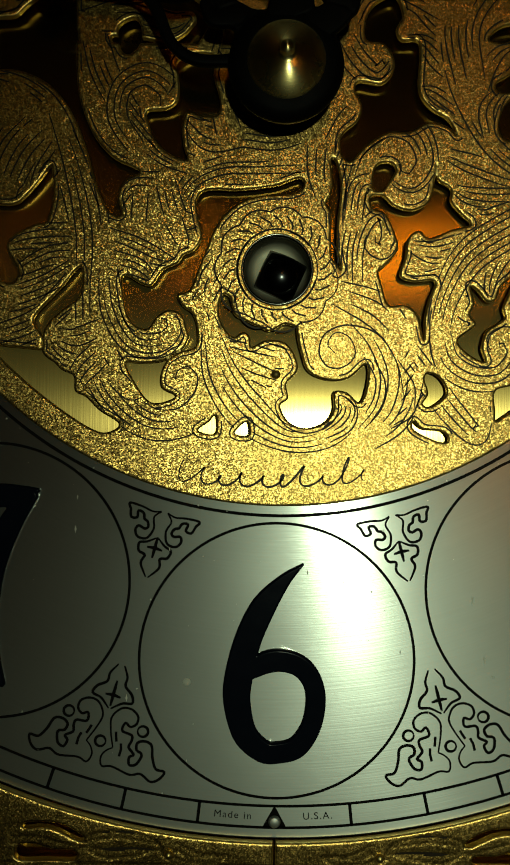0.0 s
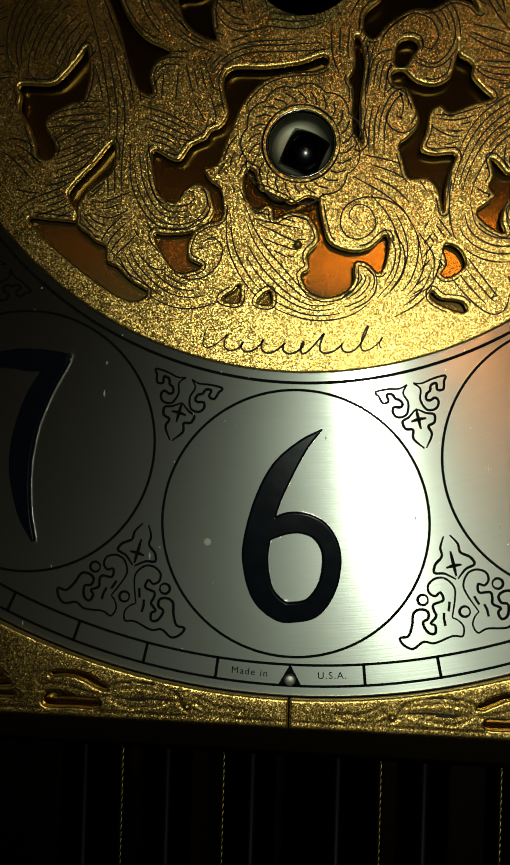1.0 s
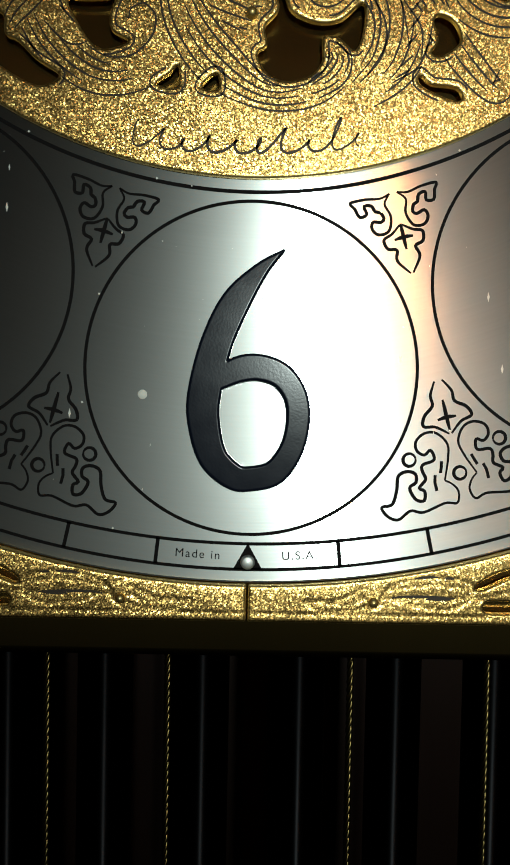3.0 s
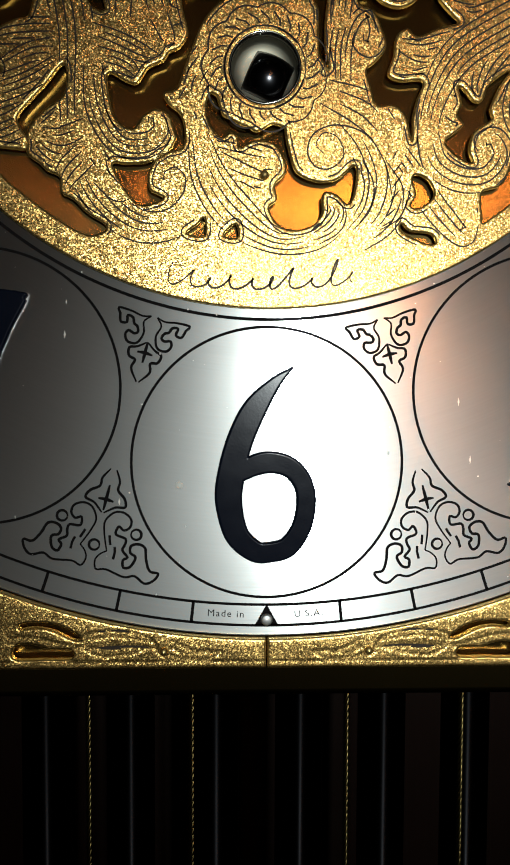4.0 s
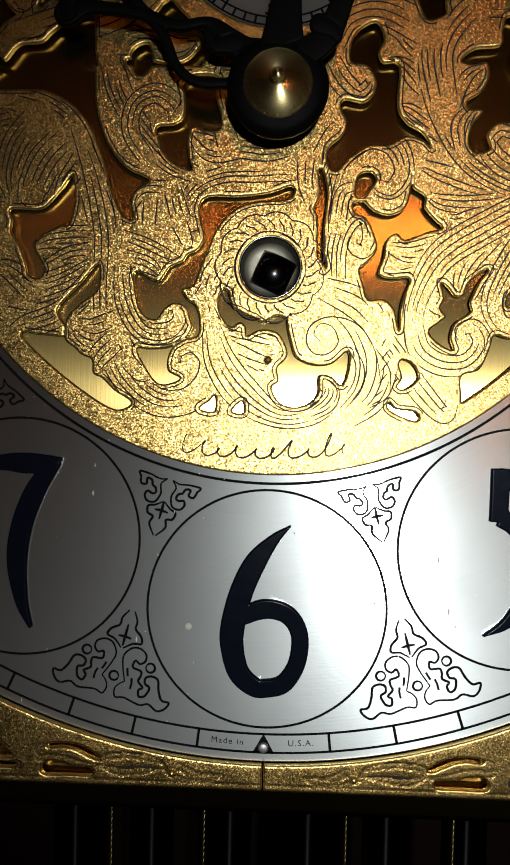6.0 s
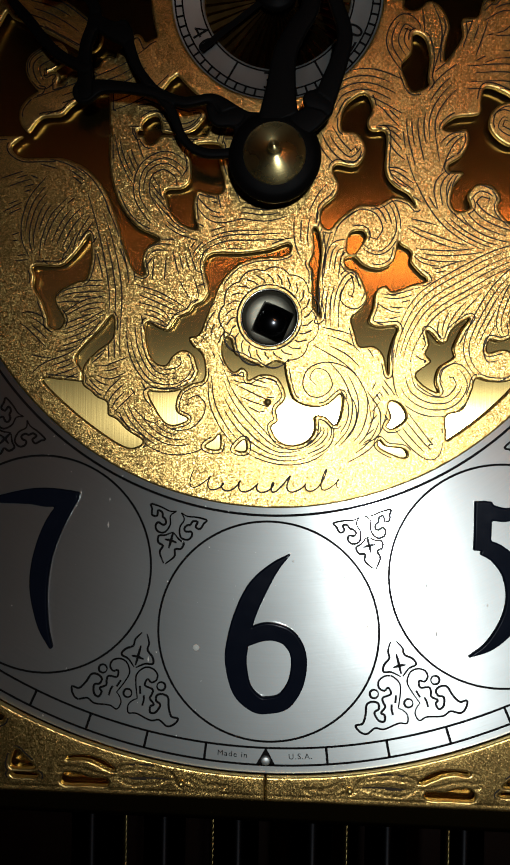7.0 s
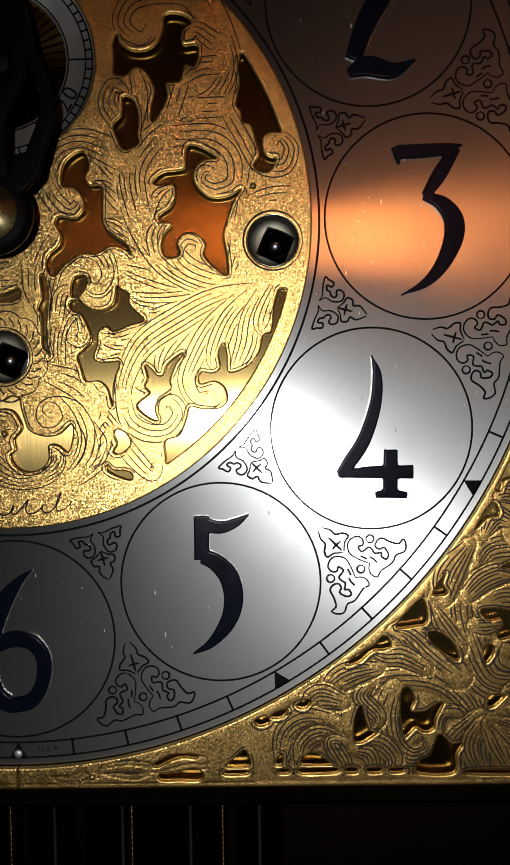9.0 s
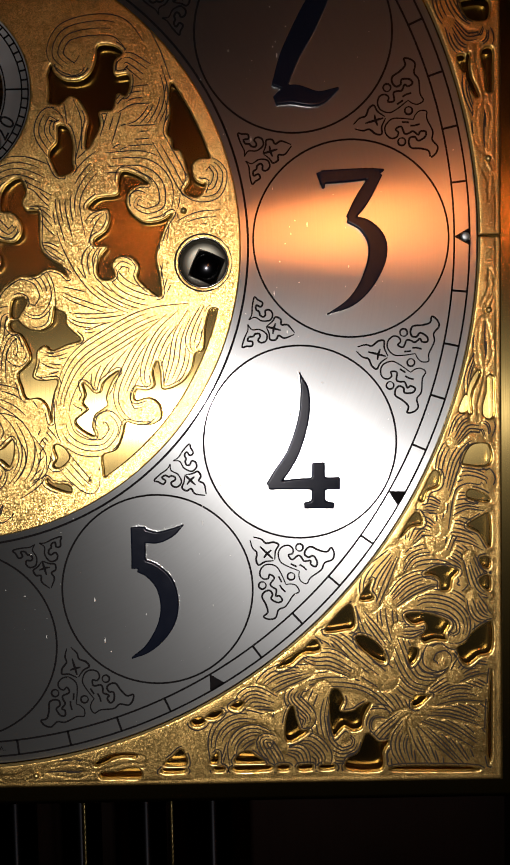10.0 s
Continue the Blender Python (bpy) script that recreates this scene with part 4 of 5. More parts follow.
centre.opening([(20.5, 17.5), (17.2, 16.1), (15.4, 13.4), (15.3, 9.2), (18.5, 8.5), (20.5, 5.9), (20.5, 3.1), (18.3, 0.8), (14.1, 1.3), (13.3, -0.5), (14.7, -3.3), (13.9, -6.1), (11.0, -8.9), (10.9, -12.4), (12.7, -13.8), (15.2, -11.1), (19.5, -8.3), (23.8, -8.1), (27.3, -6.3), (30.9, -7.1), (32.7, -8.8), (30.9, -5.7), (27.4, -3.5), (25.3, -0.0), (25.5, 7.0), (24.8, 9.1), (22.0, 9.1), (20.9, 11.2), (22.1, 14.0)])
centre.opening([(17.5, -14.6), (20.1, -13.9), (21.2, -15.1), (20.0, -17.5), (18.5, -19.5), (16.9, -18.8)])
centre.opening([(-44.0, -15.3), (-45.3, -17.2), (-48.6, -21.1), (-51.2, -22.7), (-57.2, -22.7), (-56.9, -25.1), (-57.1, -27.7), (-55.1, -31.0), (-53.7, -34.9), (-53.3, -36.8), (-51.0, -37.5), (-49.7, -35.5), (-51.1, -32.9), (-52.0, -30.3), (-50.5, -28.3), (-46.5, -26.3), (-44.5, -25.7), (-43.3, -21.1), (-43.5, -17.2)])
centre.opening([(-38.1, -34.3), (-41.7, -38.3), (-46.3, -43.3), (-46.6, -45.2), (-45.4, -47.2), (-45.2, -49.8), (-47.8, -49.8), (-50.8, -49.6), (-54.8, -49.7), (-48.7, -55.7), (-42.0, -60.9), (-36.0, -64.7), (-32.7, -65.5), (-30.4, -63.9), (-34.1, -61.4), (-36.8, -58.8), (-38.8, -57.8), (-39.1, -54.9), (-41.5, -53.7), (-42.8, -52.4), (-45.1, -50.4), (-44.6, -45.9), (-41.6, -42.6), (-38.0, -39.5)])
centre.opening([(9.0, -13.5), (10.0, -14.0), (10.9, -18.8), (10.3, -25.2), (10.3, -30.6), (11.0, -34.3), (9.7, -34.4), (9.1, -29.5), (9.1, -23.6), (8.2, -21.8), (9.3, -18.8)])
centre.D = np.maximum(centre.D, np.minimum(79 - RAD, RAD - 74.6))
centre.D = np.maximum(centre.D, np.minimum(29.5 - SEC, SEC - 22))
for hu, hv in HOLES:
    HR = np.hypot(centre.U - hu, centre.V - hv)
    wave = 11.0 + 0.7 * np.cos(11 * np.arctan2(centre.V - hv, centre.U - hu)) if hu < 1 else 10.2
    centre.own = np.where(HR < wave, 999, centre.own)
    centre.add(wave - HR)
    centre.D = np.minimum(centre.D, HR - 6.5)
centre.D = np.minimum(centre.D, SEC - 24.6)
centre.D = np.minimum(centre.D, 79 - RAD)
centre.lined = (RAD < 72.5) & (SEC > 30.5)
filigree = part("centre_filigree", centre.mesh("centre_filigree", GOLD, -1.2, -0.1, edge=EDGE), dial, "pierced stippled gold scrollwork")
tagged(part("engraving", centre.engraving("engraving", GROOVE, more=1), filigree), kind="stuff")
for hu, hv in HOLES:
    lines = [ring_line(7.6, hu, hv, 60)[list(range(60)) + [0]]]
    for k in range(26 if hu < 1 else 0):
        a = 2 * math.pi * k / 26
        lines.append([(hu + r * math.cos(a + t), hv + r * math.sin(a + t)) for r, t in ((8.0, 0), (9.0, 0.05), (10.3, 0.2))])
    if hu < 1:
        a = np.linspace(0, 2 * math.pi, 200)
        petal = 10.9 + 0.9 * np.abs(np.sin(5.5 * a))
        lines.append(np.stack([hu + petal * np.cos(a), hv + petal * np.sin(a)], 1))
    tagged(part("engraving", mesh_of("engraving", *ribbon(lines, 0.17, lambda u, v: float(centre.lookup(centre.H, u, v)) - 0.05), GROOVE), filigree), kind="stuff")

# the maker's mark along the lower rim, as a plain looping flourish
t = np.linspace(0, 1, 420)
loop = 2 * math.pi * 9.4 * t
tall = 1.5 * np.exp(-((t - 0.04) / 0.05) ** 2) + 1.3 * np.exp(-((t - 0.60) / 0.04) ** 2) + 1.4 * np.exp(-((t - 0.87) / 0.04) ** 2)
size = 1.1 + 0.2 * np.sin(23 * t) + tall
mu = -19.0 + 36.0 * t - 0.75 * np.sin(loop) + 0.5 * size * np.cos(loop) + 0.3 * np.sin(17 * t)
mv = -75.6 + 0.0035 * (mu + 1) ** 2 + size * (1 + np.cos(loop)) + 0.5 * t
part("maker_flourish", mesh_of("maker_flourish", *ribbon([np.stack([mu, mv], 1)], 0.2, lambda u, v: float(centre.lookup(centre.H, u, v)) - 0.05), GROOVE), filigree, "fine looping engraved flourish")

# winding holes
for hu, hv in HOLES:
    hole = part("winding_hole", mesh_of("winding_hole", *lathe([(6.9, -1.0), (6.75, -1.35), (6.5, -1.4), (6.3, -1.2), (6.24, 0.1), (6.24, 0.3)], 64, hu, hv), NICKEL), dial, "dark round winding hole")
    part("recess", mesh_of("recess", *lathe([(6.22, 0.2), (6.1, 1.6), (5.6, 2.1), (4.2, 2.5), (3.0, 2.6), (0.1, 2.7)], 64, hu, hv), POLISH), hole, "polished dished recess")
    bm = bmesh.new()
    bmesh.ops.create_grid(bm, x_segments=14, y_segments=14, size=0.0039)
    for p in bm.verts:
        x, y = p.co.x / 0.0039, p.co.y / 0.0039
        p.co = (p.co.x, -0.0012 + 0.0016 * (x * x + y * y) ** 1.0, p.co.y)
    rim = bmesh.ops.extrude_edge_only(bm, edges=[e for e in bm.edges if e.is_boundary])
    for p in rim["geom"]:
        if isinstance(p, bmesh.types.BMVert):
            p.co.y = 0.0042
    me = bpy.data.meshes.new("winding_square")
    bm.to_mesh(me)
    bm.free()
    me.shade_smooth()
    me.transform(Matrix.Translation(place(hu + 0.7, hv - 0.8, 0.0)) @ pose(0, 0, 0, 0, 24, 0))
    me.materials.append(ARBOR)
    part("winding_square", me, hole, "square dark steel winding arbor")

# corner plates
corner = Plate(-0.2, 148.2, -148.2, 0.2, 0.28, full=0.98, lobe=3.4)
KR = np.hypot(corner.U, corner.V)
OUT = np.minimum(np.minimum(148.0 - corner.U, corner.V + 148.0), np.minimum(corner.U - 0.15, -corner.V - 0.15))
OPEN = np.minimum(np.minimum(corner.U - 63.0, -49.0 - corner.V), KR - 145.4)
corner.add(np.minimum(np.minimum(OUT, KR - 142.3), -OPEN))
corner.scroll([(86.6, -136.4), (85.5, -129.5), (87.6, -122.6), (93.7, -117.6), (102.8, -116.2), (111.8, -118.4), (118.5, -123.9), (121.5, -130.1), (119.9, -135.5), (115.4, -137.4), (110.8, -135.3), (109.8, -131.5), (112.0, -128.4), (116.2, -128.5), (118.0, -131.3), (116.1, -133.9)], [2, 4.5, 5, 5.5, 6, 5.5, 5, 4.5, 4, 3.5, 3, 2.8, 2.4, 2, 1.6, 1], 5)
corner.scroll([(98.9, -122.0), (96.9, -129.7), (98.7, -137.4), (103.2, -140.9), (107.8, -139.5), (108.9, -135.8), (106.3, -133.7), (104.3, -136.0)], [3, 4.2, 4, 3.5, 3, 2.6, 2, 1.2], 4)
corner.scroll([(93.4, -120.4), (90.6, -124.2), (95.0, -129.6), (93.2, -133.5)], [1.5, 2.8, 2.4, 0.8], 3)
corner.scroll([(120.4, -85.8), (116.6, -93.3), (116.0, -102.4), (118.6, -111.6), (123.1, -120.1), (129.8, -121.5), (135.9, -118.4), (137.1, -112.7), (133.2, -109.2), (128.4, -110.6), (127.2, -114.8), (130.6, -116.8), (132.6, -114.2)], [4, 6, 6, 5.5, 5, 4.5, 4, 3.8, 3.2, 3, 2.6, 2, 1.2], 5)
corner.scroll([(118.8, -93.4), (123.4, -85.1), (131.6, -84.2), (137.6, -87.7), (138.7, -93.0), (136.0, -95.5), (133.8, -93.3)], [2, 4.5, 4.5, 4, 3.2, 2.4, 1.2], 5)
corner.scroll([(121.8, -100.3), (127.0, -97.3), (133.8, -98.5), (137.9, -102.5), (137.9, -107.4), (134.4, -109.2), (131.9, -106.5), (134.5, -104.6)], [3, 4.2, 4.2, 3.8, 3.2, 2.6, 2, 1.2], 4)
corner.scroll([(118.0, -97.9), (122.6, -93.7), (127.8, -92.0), (131.6, -93.3)], [2.5, 3.5, 3, 0.8], 4)
corner.scroll([(120.2, -105.6), (123.2, -105.6), (126.7, -105.4)], [2.4, 3, 1.2], 3)
corner.scroll([(114.9, -111.6), (110.5, -105.4), (108.3, -99.2)], [4, 4, 1], 4)
corner.scroll([(116.3, -119.2), (108.9, -113.0), (102.9, -107.5), (97.7, -106.7)], [4, 5, 4, 1], 5)
corner.scroll([(112.0, -98.5), (113.6, -91.8), (118.9, -84.3)], [3, 4.5, 2], 4)
corner.scroll([(107.3, -116.8), (101.3, -113.6), (96.8, -113.5), (92.3, -111.9)], [2.5, 3.4, 3, 1], 3)
corner.scroll([(95.3, -116.6), (87.7, -118.0), (83.1, -120.9), (82.3, -123.5)], [2, 4, 3.4, 1], 4)
corner.scroll([(86.0, -125.6), (80.0, -124.0), (77.0, -126.2), (74.6, -129.3)], [2.4, 4, 3.4, 1.2], 4)
corner.scroll([(82.9, -131.0), (75.3, -130.8), (70.7, -134.6), (69.3, -142.3)], [3, 4.5, 4, 2], 4)
corner.scroll([(84.4, -134.9), (79.1, -134.0), (75.2, -137.0), (74.3, -143.2)], [2, 3.2, 3, 1.6], 3)
corner.scroll([(85.8, -136.4), (82.8, -136.4), (85.7, -141.9), (85.4, -145.0)], [2, 2.8, 2.8, 1.6], 3)
corner.scroll([(90.4, -137.3), (94.9, -136.6), (98.7, -140.5), (97.8, -144.9)], [2, 3.2, 3, 1.6], 3)
corner.scroll([(88.8, -138.5), (92.6, -139.7), (94.0, -144.8)], [1.6, 2.6, 1.4], 2)
corner.scroll([(121.5, -130.1), (114.6, -137.7), (116.0, -144.7)], [3, 4, 2], 4)
corner.scroll([(123.0, -131.7), (120.6, -137.8), (122.8, -144.9)], [3, 4, 2], 4)
corner.scroll([(124.5, -131.7), (127.5, -137.2), (130.4, -144.5)], [3, 4, 2], 4)
corner.scroll([(126.0, -130.2), (132.8, -135.7), (138.8, -143.6)], [3, 4.5, 2.5], 5)
corner.scroll([(126.0, -128.7), (134.3, -131.1), (142.6, -137.5)], [3, 4.5, 3], 5)
corner.scroll([(126.8, -127.1), (134.3, -126.5), (143.1, -130.5)], [3, 4.5, 3], 5)
corner.scroll([(129.1, -124.4), (135.9, -121.9), (143.4, -123.6)], [3, 4.5, 3], 5)
corner.scroll([(135.1, -118.8), (138.9, -115.8), (144.2, -115.9)], [2.5, 4, 2.5], 4)
corner.scroll([(139.1, -86.2), (142.0, -93.8), (145.0, -96.9)], [2, 3, 1], 3)
corner.scroll([(139.8, -96.8), (142.0, -101.4), (145.0, -103.0)], [2, 3, 1], 3)
corner.scroll([(131.6, -84.5), (133.5, -78.5), (139.1, -79.4), (144.3, -84.0)], [2.5, 4, 3.5, 1.2], 4)
corner.scroll([(130.1, -82.2), (131.7, -73.3), (137.7, -70.4), (144.4, -72.7)], [3, 4, 3.5, 1.2], 4)
corner.scroll([(130.9, -78.5), (132.5, -66.5), (137.7, -62.9), (143.6, -64.5), (144.4, -67.5)], [3, 4, 4, 3, 1], 4)
corner.scroll([(131.7, -69.5), (134.0, -59.1), (138.5, -54.0), (143.7, -54.1)], [2.5, 4, 3.5, 1.5], 4)
corner.scroll([(134.8, -54.7), (138.5, -49.5), (143.7, -50.4), (144.4, -54.1)], [2, 3.6, 3, 1], 4)
corner.scroll([(129.4, -78.5), (125.7, -77.6), (122.7, -82.1)], [2, 3.4, 1.5], 3)
corner.scroll([(131.0, -72.5), (128.0, -71.7), (125.8, -73.1)], [2, 2.8, 1], 3)
corner.scroll([(141.1, -46.6), (140.1, -38.5), (142.0, -31.2), (143.8, -25.3)], [2.4, 2.6, 1.6, 0.5], 3)
corner.D = np.maximum(corner.D, np.minimum(np.minimum(OUT, KR - 142.3), np.maximum(corner.U - 48, -48 - corner.V)))
corner.opening([(106.8, -98.8), (107.8, -104.6), (105.2, -105.6), (99.9, -105.9), (103.3, -101.4)])
corner.opening([(96.9, -108.2), (98.3, -111.3), (94.1, -111.2)])
corner.opening([(112.7, -92.0), (111.8, -94.7), (113.0, -97.2), (109.4, -97.3)])
corner.opening([(108.2, -107.6), (111.2, -107.7), (114.9, -110.8), (116.1, -114.6), (113.4, -113.8), (109.6, -110.7)])
corner.opening([(101.2, -122.8), (103.0, -122.1), (104.5, -125.2), (103.4, -128.2), (107.1, -128.3), (109.4, -126.8), (112.0, -126.1), (110.1, -129.9), (109.4, -133.0), (107.1, -133.7), (104.8, -132.6), (102.8, -134.4), (101.8, -135.2), (101.1, -131.3), (100.8, -126.7)])
corner.opening([(90.6, -126.5), (91.3, -129.6), (92.7, -133.5), (95.0, -133.5), (90.4, -136.5), (88.6, -135.7), (88.7, -131.1), (89.5, -128.0)])
corner.opening([(110.8, -134.6), (113.8, -136.9), (116.9, -137.0), (115.3, -140.1), (114.5, -144.9), (105.4, -144.7), (105.8, -141.4), (108.5, -139.9)])
corner.opening([(139.7, -107.4), (142.7, -105.2), (145.3, -104.5), (145.2, -112.1), (141.9, -113.6), (138.9, -115.8), (137.1, -114.7), (135.9, -111.2), (138.2, -109.7)])
corner.opening([(121.8, -101.8), (125.5, -101.4), (130.0, -102.4), (133.7, -104.3), (132.2, -107.3), (132.9, -109.1), (129.9, -108.8), (126.9, -109.5), (126.2, -108.0), (127.7, -105.7), (127.0, -103.8), (124.0, -104.4)])
corner.opening([(127.1, -90.5), (131.6, -88.8), (136.1, -89.9), (134.6, -92.1), (133.8, -95.2), (131.5, -95.1), (131.3, -92.1), (128.6, -90.8)])
corner.opening([(123.2, -110.9), (125.1, -111.4), (124.6, -114.0), (123.1, -115.5), (122.5, -113.2)])
corner.opening([(124.1, -124.3), (126.8, -124.4), (128.3, -124.1), (125.3, -127.1), (123.5, -127.1)])
corner.opening([(140.0, -55.9), (144.7, -56.0), (144.8, -61.1), (138.5, -61.0), (137.7, -59.9)])
corner.opening([(139.2, -67.9), (142.1, -68.5), (144.5, -70.1), (144.4, -71.2), (138.9, -69.9)])
corner.opening([(139.1, -77.1), (142.9, -75.0), (144.8, -75.0), (144.8, -83.3), (142.1, -79.5), (139.1, -77.9)])
corner.opening([(142.4, -86.5), (144.7, -86.6), (144.7, -89.3), (142.8, -88.5)])
corner.opening([(142.0, -92.3), (144.7, -91.6), (144.7, -95.4), (142.8, -94.1)])
corner.opening([(125.8, -70.1), (127.6, -66.4), (129.6, -62.7), (131.3, -63.5), (131.0, -66.5), (128.0, -67.9), (127.0, -70.6)])
corner.opening([(120.5, -80.6), (122.0, -77.6), (124.6, -73.9), (126.0, -74.6), (126.5, -76.9), (123.5, -77.6)])
corner.opening([(136.6, -46.5), (138.6, -42.1), (139.3, -46.6)])
corner.opening([(142.2, -46.6), (143.7, -41.8), (144.9, -46.7)])
corner.opening([(145.2, -117.5), (145.1, -141.4), (144.1, -141.4), (144.1, -130.5)])
corner.opening([(118.3, -145.2), (140.3, -145.6), (138.8, -144.4), (120.6, -144.0)])
corner.opening([(54.7, -143.6), (60.4, -143.5), (60.4, -144.6), (54.7, -144.7)])
corner.opening([(68.8, -143.3), (71.3, -143.3), (71.3, -144.5), (68.8, -144.5)])
corner.opening([(74.7, -143.2), (83.9, -143.1), (83.9, -144.5), (74.7, -144.7)])
corner.opening([(86.4, -143.2), (89.2, -143.2), (89.3, -144.5), (86.4, -144.5)])
corner.opening([(92.1, -143.3), (95.6, -143.2), (95.6, -144.5), (92.1, -144.6)])
corner.opening([(98.0, -143.3), (101.6, -143.3), (101.6, -144.4), (98.0, -144.5)])
corner.opening([(55.1, -142.4), (57.6, -139.9), (59.7, -138.1), (60.9, -140.1), (60.7, -142.6)])
corner.opening([(74.8, -142.1), (75.7, -139.9), (78.2, -139.0), (80.5, -140.6), (82.7, -142.4)])
corner.opening([(67.6, -141.9), (69.0, -139.9), (69.8, -139.1), (69.6, -142.2)])
corner.opening([(62.6, -130.4), (65.4, -129.1), (66.4, -130.8), (64.0, -131.8)])
corner.opening([(66.8, -129.4), (69.0, -127.7), (71.4, -127.7), (69.4, -129.6)])
corner.opening([(73.6, -126.4), (76.0, -124.9), (77.3, -125.5), (75.6, -127.2)])
corner.opening([(86.6, -115.8), (89.4, -113.3), (95.0, -110.4), (97.1, -111.7), (93.6, -112.1), (90.1, -114.9)])
# leaf bundles and slots along the narrow rails, alike on both sides of the corner
for turn in (lambda u, v: (u, v), lambda u, v: (-v, -u)):
    corner.scroll([turn(*p) for p in [(8.8, -144.8), (11.4, -145.4), (14.6, -145.2), (18.1, -143.9)]], [0.3, 0.9, 1.1, 0.5], 1)
    corner.scroll([turn(*p) for p in [(11.4, -144.5), (14.1, -144.8), (16.8, -143.9), (18.0, -142.6)]], [0.3, 0.6, 0.8, 0.4], 1)
    corner.scroll([turn(*p) for p in [(12.5, -146.0), (15.7, -146.5), (18.9, -145.7), (21.1, -144.8)]], [0.3, 0.6, 0.7, 0.3], 1)
    corner.scroll([turn(*p) for p in [(21.1, -143.9), (23.7, -142.6), (28.6, -142.0), (32.9, -142.5), (35.3, -143.4)]], [0.5, 1.3, 1.9, 1.6, 0.6], 1)
    corner.scroll([turn(*p) for p in [(22.1, -142.6), (25.3, -141.6), (29.7, -141.2), (34.0, -141.6), (36.7, -143.0)]], [0.4, 0.7, 0.8, 0.8, 0.4], 1)
    corner.scroll([turn(*p) for p in [(23.2, -144.2), (27.6, -144.6), (31.9, -144.7), (34.9, -143.8)]], [0.3, 0.8, 1.0, 0.5], 1)
    corner.scroll([turn(*p) for p in [(35.3, -143.2), (38.4, -142.7), (41.6, -141.7), (45.4, -140.8), (48.6, -140.8)]], [0.7, 1.5, 1.9, 1.9, 1.6], 1)
    corner.scroll([turn(*p) for p in [(36.4, -143.8), (40.5, -143.3), (44.9, -142.4), (49.2, -142.4)]], [0.5, 0.8, 1.0, 0.8], 1)
    corner.opening([turn(*p) for p in [(35.7, -141.9), (37.9, -140.3), (40.7, -139.2), (44.2, -138.9), (47.2, -139.3), (47.2, -140.2), (44.3, -139.9), (41.3, -140.4), (38.5, -141.7), (36.4, -142.5)]])
    corner.opening([turn(*p) for p in [(37.5, -144.3), (41.6, -144.1), (45.4, -143.1), (48.2, -143.5), (48.4, -146.0), (42.8, -146.1), (37.5, -146.0)]])
corner.add(np.minimum(OUT, np.maximum(corner.U - 146.4, -146.4 - corner.V)))
corner.D = np.minimum(np.minimum(corner.D, OUT), KR - 142.3)
corner.lined = (KR > 144.5) & (corner.U < 145) & (corner.V > -145) & (np.minimum(corner.U, -corner.V) > 50)
for flip in ((1, 1), (1, -1), (-1, 1)):
    spandrel = part("corner_spandrel", corner.mesh("corner_spandrel", GOLD, -1.6, -0.2, pillow=0.1, edge=EDGE, flip=flip), dial, "pierced gold leaf scrollwork corner")
    tagged(part("engraving", corner.engraving("engraving", GROOVE, half=0.2, flip=flip, more=2), spandrel), kind="stuff")

for u, v in ((19.8, -144.6), (-19.8, -144.6), (144.6, -19.8), (144.6, 19.8), (64.0, 8.0), (-0.9, -54.2)):
    part("pin", mesh_of("pin", *lathe([(0, -2.5), (0.4, -2.4), (0.75, -2.1), (0.9, -1.2), (0.9, 0.5)], 20, u, v), EDGE), dial, "small gilt pin")

# ---- seconds dial ----
su, sv = SECONDS
seconds = thing("seconds_dial", "small silver seconds dial with black figures and gilt sunburst centre", "seconds dial")
band = part("seconds_ring", mesh_of("seconds_ring", *lathe([(17.2, 2), (17.2, -0.2), (17.6, -0.5), (24.4, -0.5), (24.8, -0.9), (25.3, -1.0), (25.6, 0.5), (25.6, 4.4)], 128, su, sv), PLAIN), seconds, "silver ring with a minute track")
inked("track_line", [ring_line(22.3, su, sv)], 0.2, True, band, -0.54)
inked("track_line", [ring_line(24.0, su, sv)], 0.2, True, band, -0.54)
inked("track_line", [ring_line(17.9, su, sv)], 0.2, True, band, -0.54)
for k in range(60):
    d = polar(6 * k, 1)
    inked("second_mark", [[(su + d[0] * r, sv + d[1] * r) for r in ((22.3, 23, 24.0) if k % 5 else (17.9, 21, 24.0) if k % 10 else (22.3, 23, 24))]], 0.25, False, band, -0.54)
for k in (20, 30, 40, 50):
    d = polar(6 * k, 20.1)
    turn = 180 - 6 * k if k in (20, 30, 40) else -6 * k
    writing(str(k), 5.8, su + d[0], sv + d[1], turn, band, -0.56, name="figure")
verts, faces = [place(su, sv, 0.2)], []
for k in range(96):
    verts.append(place(su + 17.4 * math.cos(math.pi * k / 48), sv + 17.4 * math.sin(math.pi * k / 48), 1.3 if k % 2 else 0.6))
faces = [(0, 1 + (k + 1) % 96, 1 + k) for k in range(96)]
part("sunburst", mesh_of("sunburst", verts, faces, BURST, False), seconds, "gilt rayed centre")
second_hand = thing("second_hand", "thin black seconds hand with a round hub", "clock hand", "clock hand set",
                    me=mesh_of("second_hand", *lathe([(0, -3.6), (4.2, -3.4), (5.0, -2.8), (5.0, -2.2), (1.0, -2.0), (1.0, 1.4)], 40, su, sv), MATT))
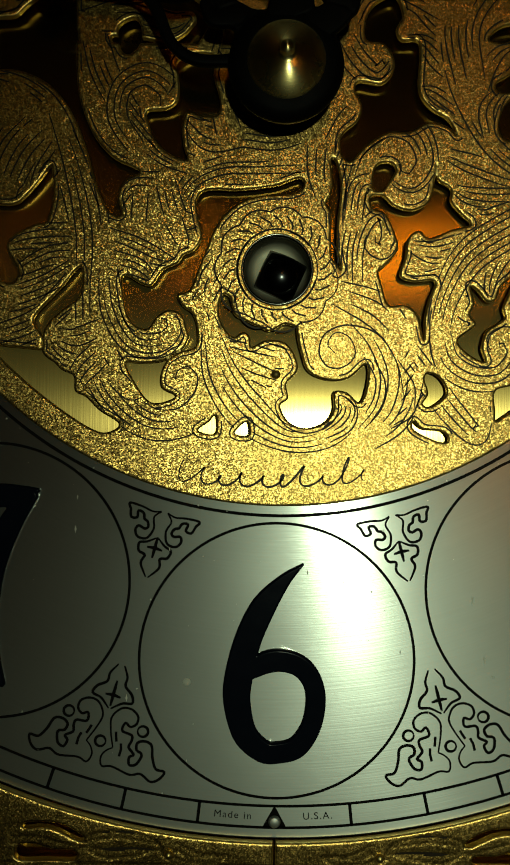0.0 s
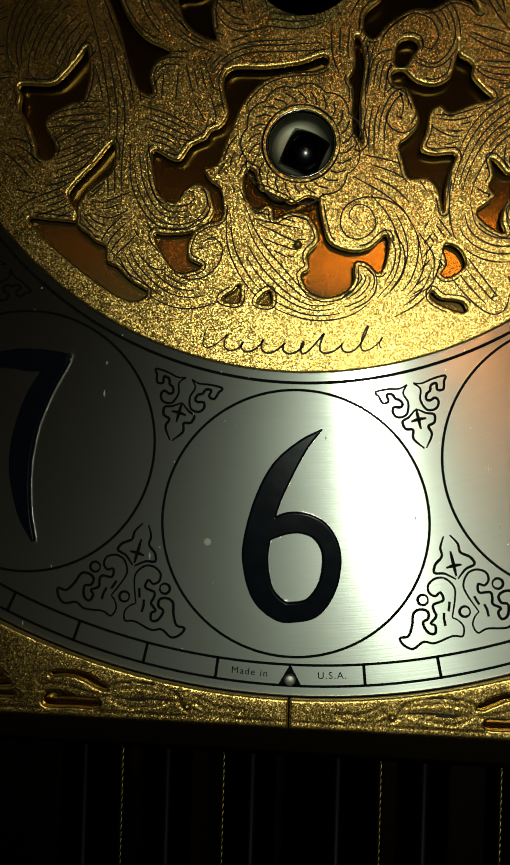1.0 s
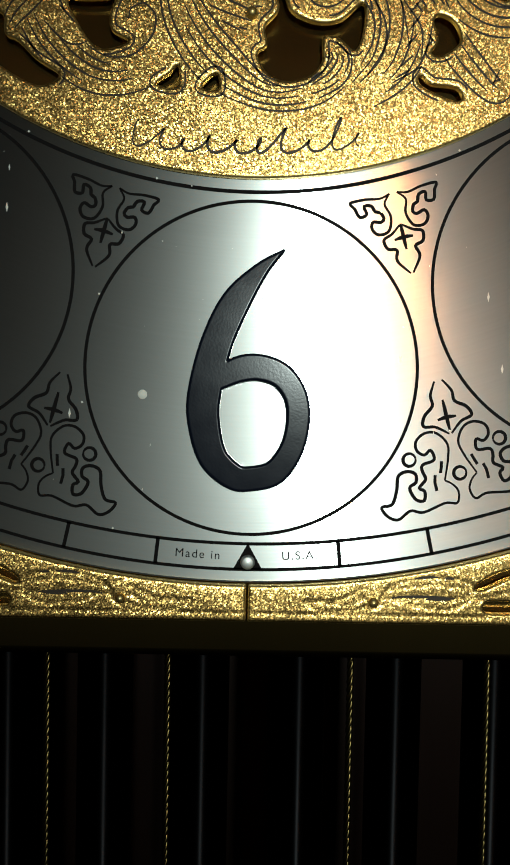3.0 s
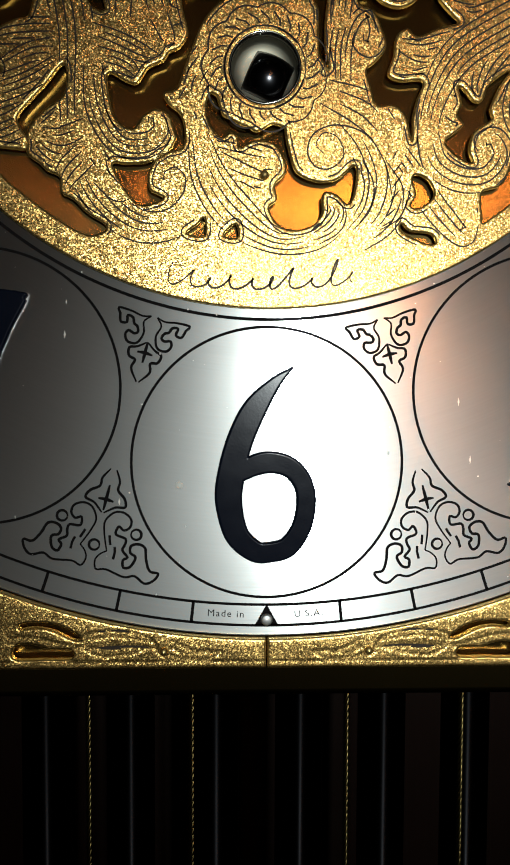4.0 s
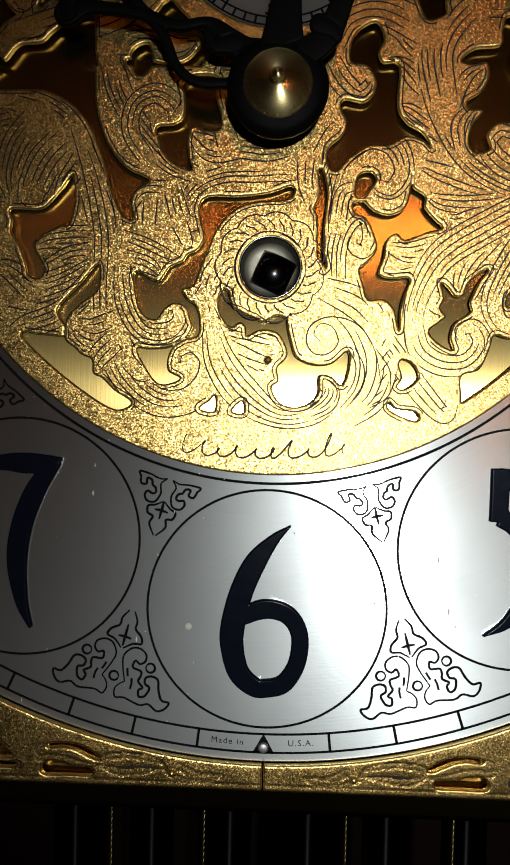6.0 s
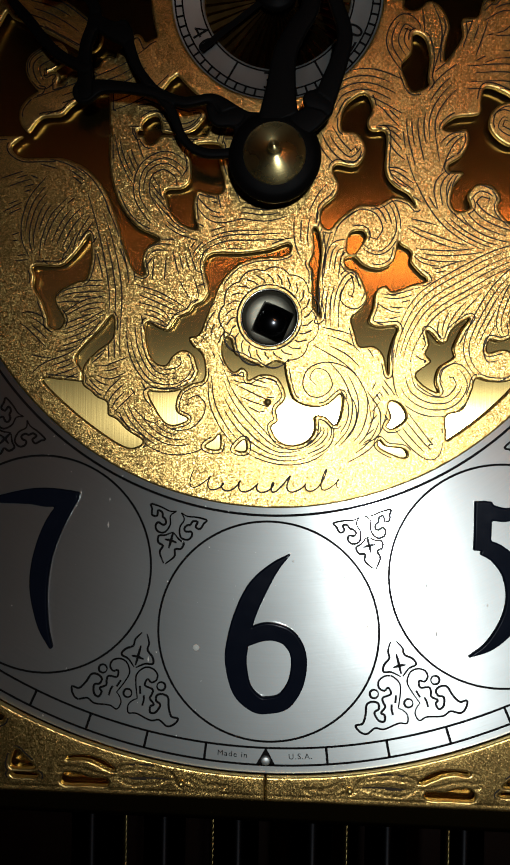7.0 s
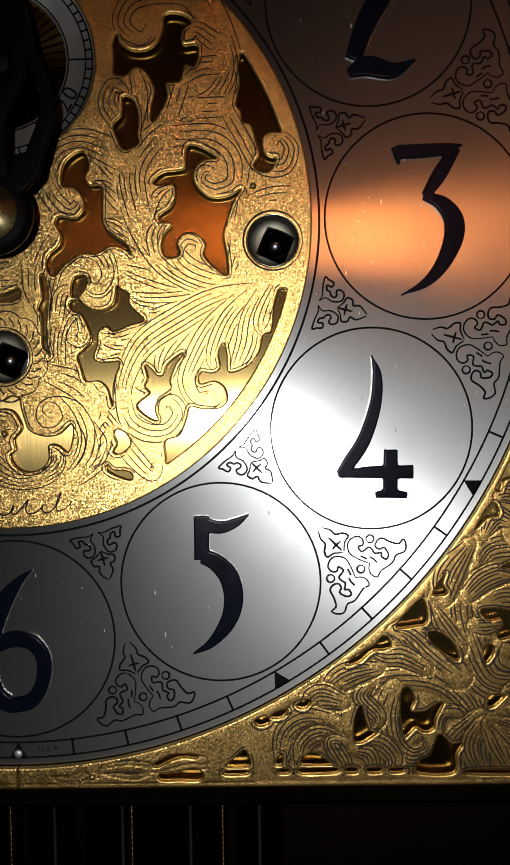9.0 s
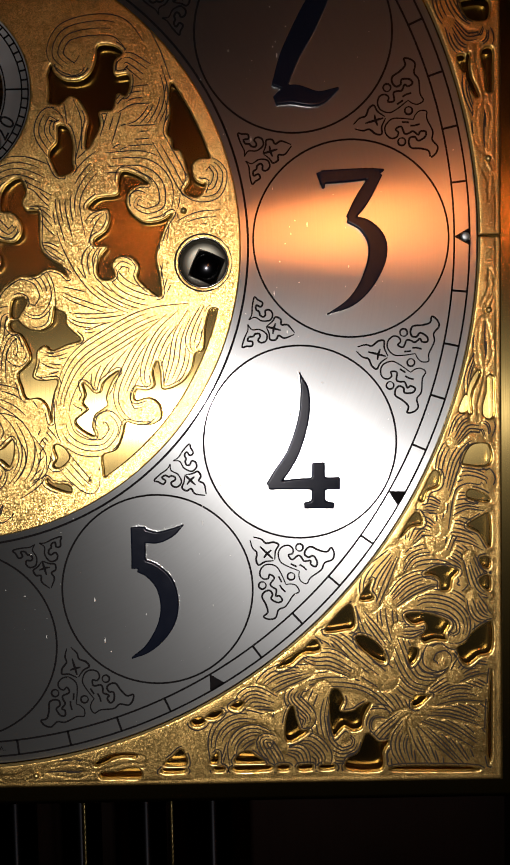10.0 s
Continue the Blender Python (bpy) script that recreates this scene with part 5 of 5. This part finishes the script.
part("pointer", box_mesh("pointer", MATT, -0.0007, 0.0007, -0.0002, 0.0002, -0.008, 0.022), second_hand)
second_hand.children[0].matrix_world = Matrix.Translation(place(su, sv, -2.6)) @ pose(0, 0, 0, 0, 232, 0)

# ---- hour hand and minute hand, pierced black serpentine ----
def hand(name, label, lines, top, back):
    pts = [p for l in lines for p in l]
    plate = Plate(min(p[0] for p in pts) - 6, max(p[0] for p in pts) + 6, min(p[1] for p in pts) - 6, max(p[1] for p in pts) + 6, 0.22)
    for l in lines:
        plate.scroll([p[:2] for p in l], [p[2] for p in l], 0)
    ob = thing(name, label, "clock hand", "clock hand set")
    part("blade", plate.mesh("blade", MATT, top, back, pillow=0.2, bevel=0.3), ob)
    part("boss", mesh_of("boss", *lathe([(4.2, back + 0.2), (7.2, back + 0.1), (7.6, (top + back) / 2), (7.2, top - 0.2), (4.2, top - 0.2)], 48), MATT), ob)
    return ob


hand("hour_hand", "ornate pierced black hour hand in front of the filigree",
     [[(0, 0, 6), (-4, 5, 5), (-7, 6, 2)], [(-2, 2, 3), (-9, 1.2, 1.2), (-16, 1.2, 1.0), (-20.5, 4.2, 1.0), (-23.9, 11.2, 1.1), (-30.9, 19.7, 1.1), (-34.7, 29.4, 1.5)],
      [(-5, 7, 2.4), (-9, 9.2, 2.2), (-14, 13.1, 1.1), (-20.8, 12.5, 1.1), (-28.3, 14.9, 1.2), (-38.3, 16.1, 1.4), (-43.3, 14.8, 2.6)],
      [(-9, 9, 2), (-13, 8.5, 1.4), (-14.5, 11, 1)], [(-43.0, 14.8, 1.8), (-43.1, 24.5, 1.4), (-41.0, 33.0, 1.3), (-46, 39, 1.2), (-53, 38, 1.2)],
      [(-34.5, 27.5, 2.2), (-38, 29, 1.8), (-41, 31, 1.4)], [(-43, 20, 1.2), (-50, 24, 1.2), (-57, 32, 1.2), (-64, 40, 0.6)]], -9.5, -8.3)
hand("minute_hand", "ornate pierced black minute hand pointing up over the seconds dial",
     [[(0, 0, 6), (0.6, 7, 4.5), (1.2, 15, 3.2), (2.0, 22.3, 2.6), (4.8, 28.0, 2.2), (7.2, 32, 2.0), (7.6, 38.5, 2.2), (6.6, 46, 2.2), (5.5, 54, 1.8), (6, 62, 1.2), (8, 92, 0.6)],
      [(3, 5, 3), (9.0, 9, 2.6), (12.2, 16, 2.2), (14.9, 25.4, 1.7), (12.9, 33, 1.5), (10.6, 39.4, 1.4), (9, 46, 1.5), (6, 58, 1.4)],
      [(8, 12, 2), (11, 10.5, 1.4), (11.5, 9.5, 1)]], -11.5, -10.3)
nut = thing("hand_nut", "domed turned brass nut on a black collar", "clock nut",
            me=mesh_of("hand_nut", *lathe([(0, -17.0), (0.9, -16.9), (1.3, -16.2), (1.3, -15.0), (2.0, -15.0), (3.4, -14.6), (5.0, -13.8), (6.3, -12.8), (6.9, -11.9), (6.9, -11.6)], 64), TURNED))
part("collar", mesh_of("collar", *lathe([(6.9, -11.8), (8.6, -11.6), (10.0, -10.8), (10.3, -9.8), (10.0, -8.4), (4.0, -8.2), (4.0, 4.6)], 64), MATT), nut, "black collar")

# ---- weight cables and chime tubes below the dial ----
def cable(name, x, y, z0, z1, r, mat, label, group):
    verts, faces, n, m = [], [], 260, 6
    for s in range(3):
        k = len(verts)
        for i in range(n):
            z = z0 + (z1 - z0) * i / (n - 1)
            a = 2 * math.pi * ((z - z0) / 0.0052 + s / 3)
            cx, cy = x + r * 0.5 * math.cos(a), y + r * 0.5 * math.sin(a)
            verts += [(cx + r * 0.55 * math.cos(2 * math.pi * j / m), cy + r * 0.55 * math.sin(2 * math.pi * j / m), z) for j in range(m)]
        faces += [(k + i * m + j, k + i * m + (j + 1) % m, k + (i + 1) * m + (j + 1) % m, k + (i + 1) * m + j) for i in range(n - 1) for j in range(m)]
    return thing(name, label, "cable", group, me=mesh_of(name, verts, faces, mat))


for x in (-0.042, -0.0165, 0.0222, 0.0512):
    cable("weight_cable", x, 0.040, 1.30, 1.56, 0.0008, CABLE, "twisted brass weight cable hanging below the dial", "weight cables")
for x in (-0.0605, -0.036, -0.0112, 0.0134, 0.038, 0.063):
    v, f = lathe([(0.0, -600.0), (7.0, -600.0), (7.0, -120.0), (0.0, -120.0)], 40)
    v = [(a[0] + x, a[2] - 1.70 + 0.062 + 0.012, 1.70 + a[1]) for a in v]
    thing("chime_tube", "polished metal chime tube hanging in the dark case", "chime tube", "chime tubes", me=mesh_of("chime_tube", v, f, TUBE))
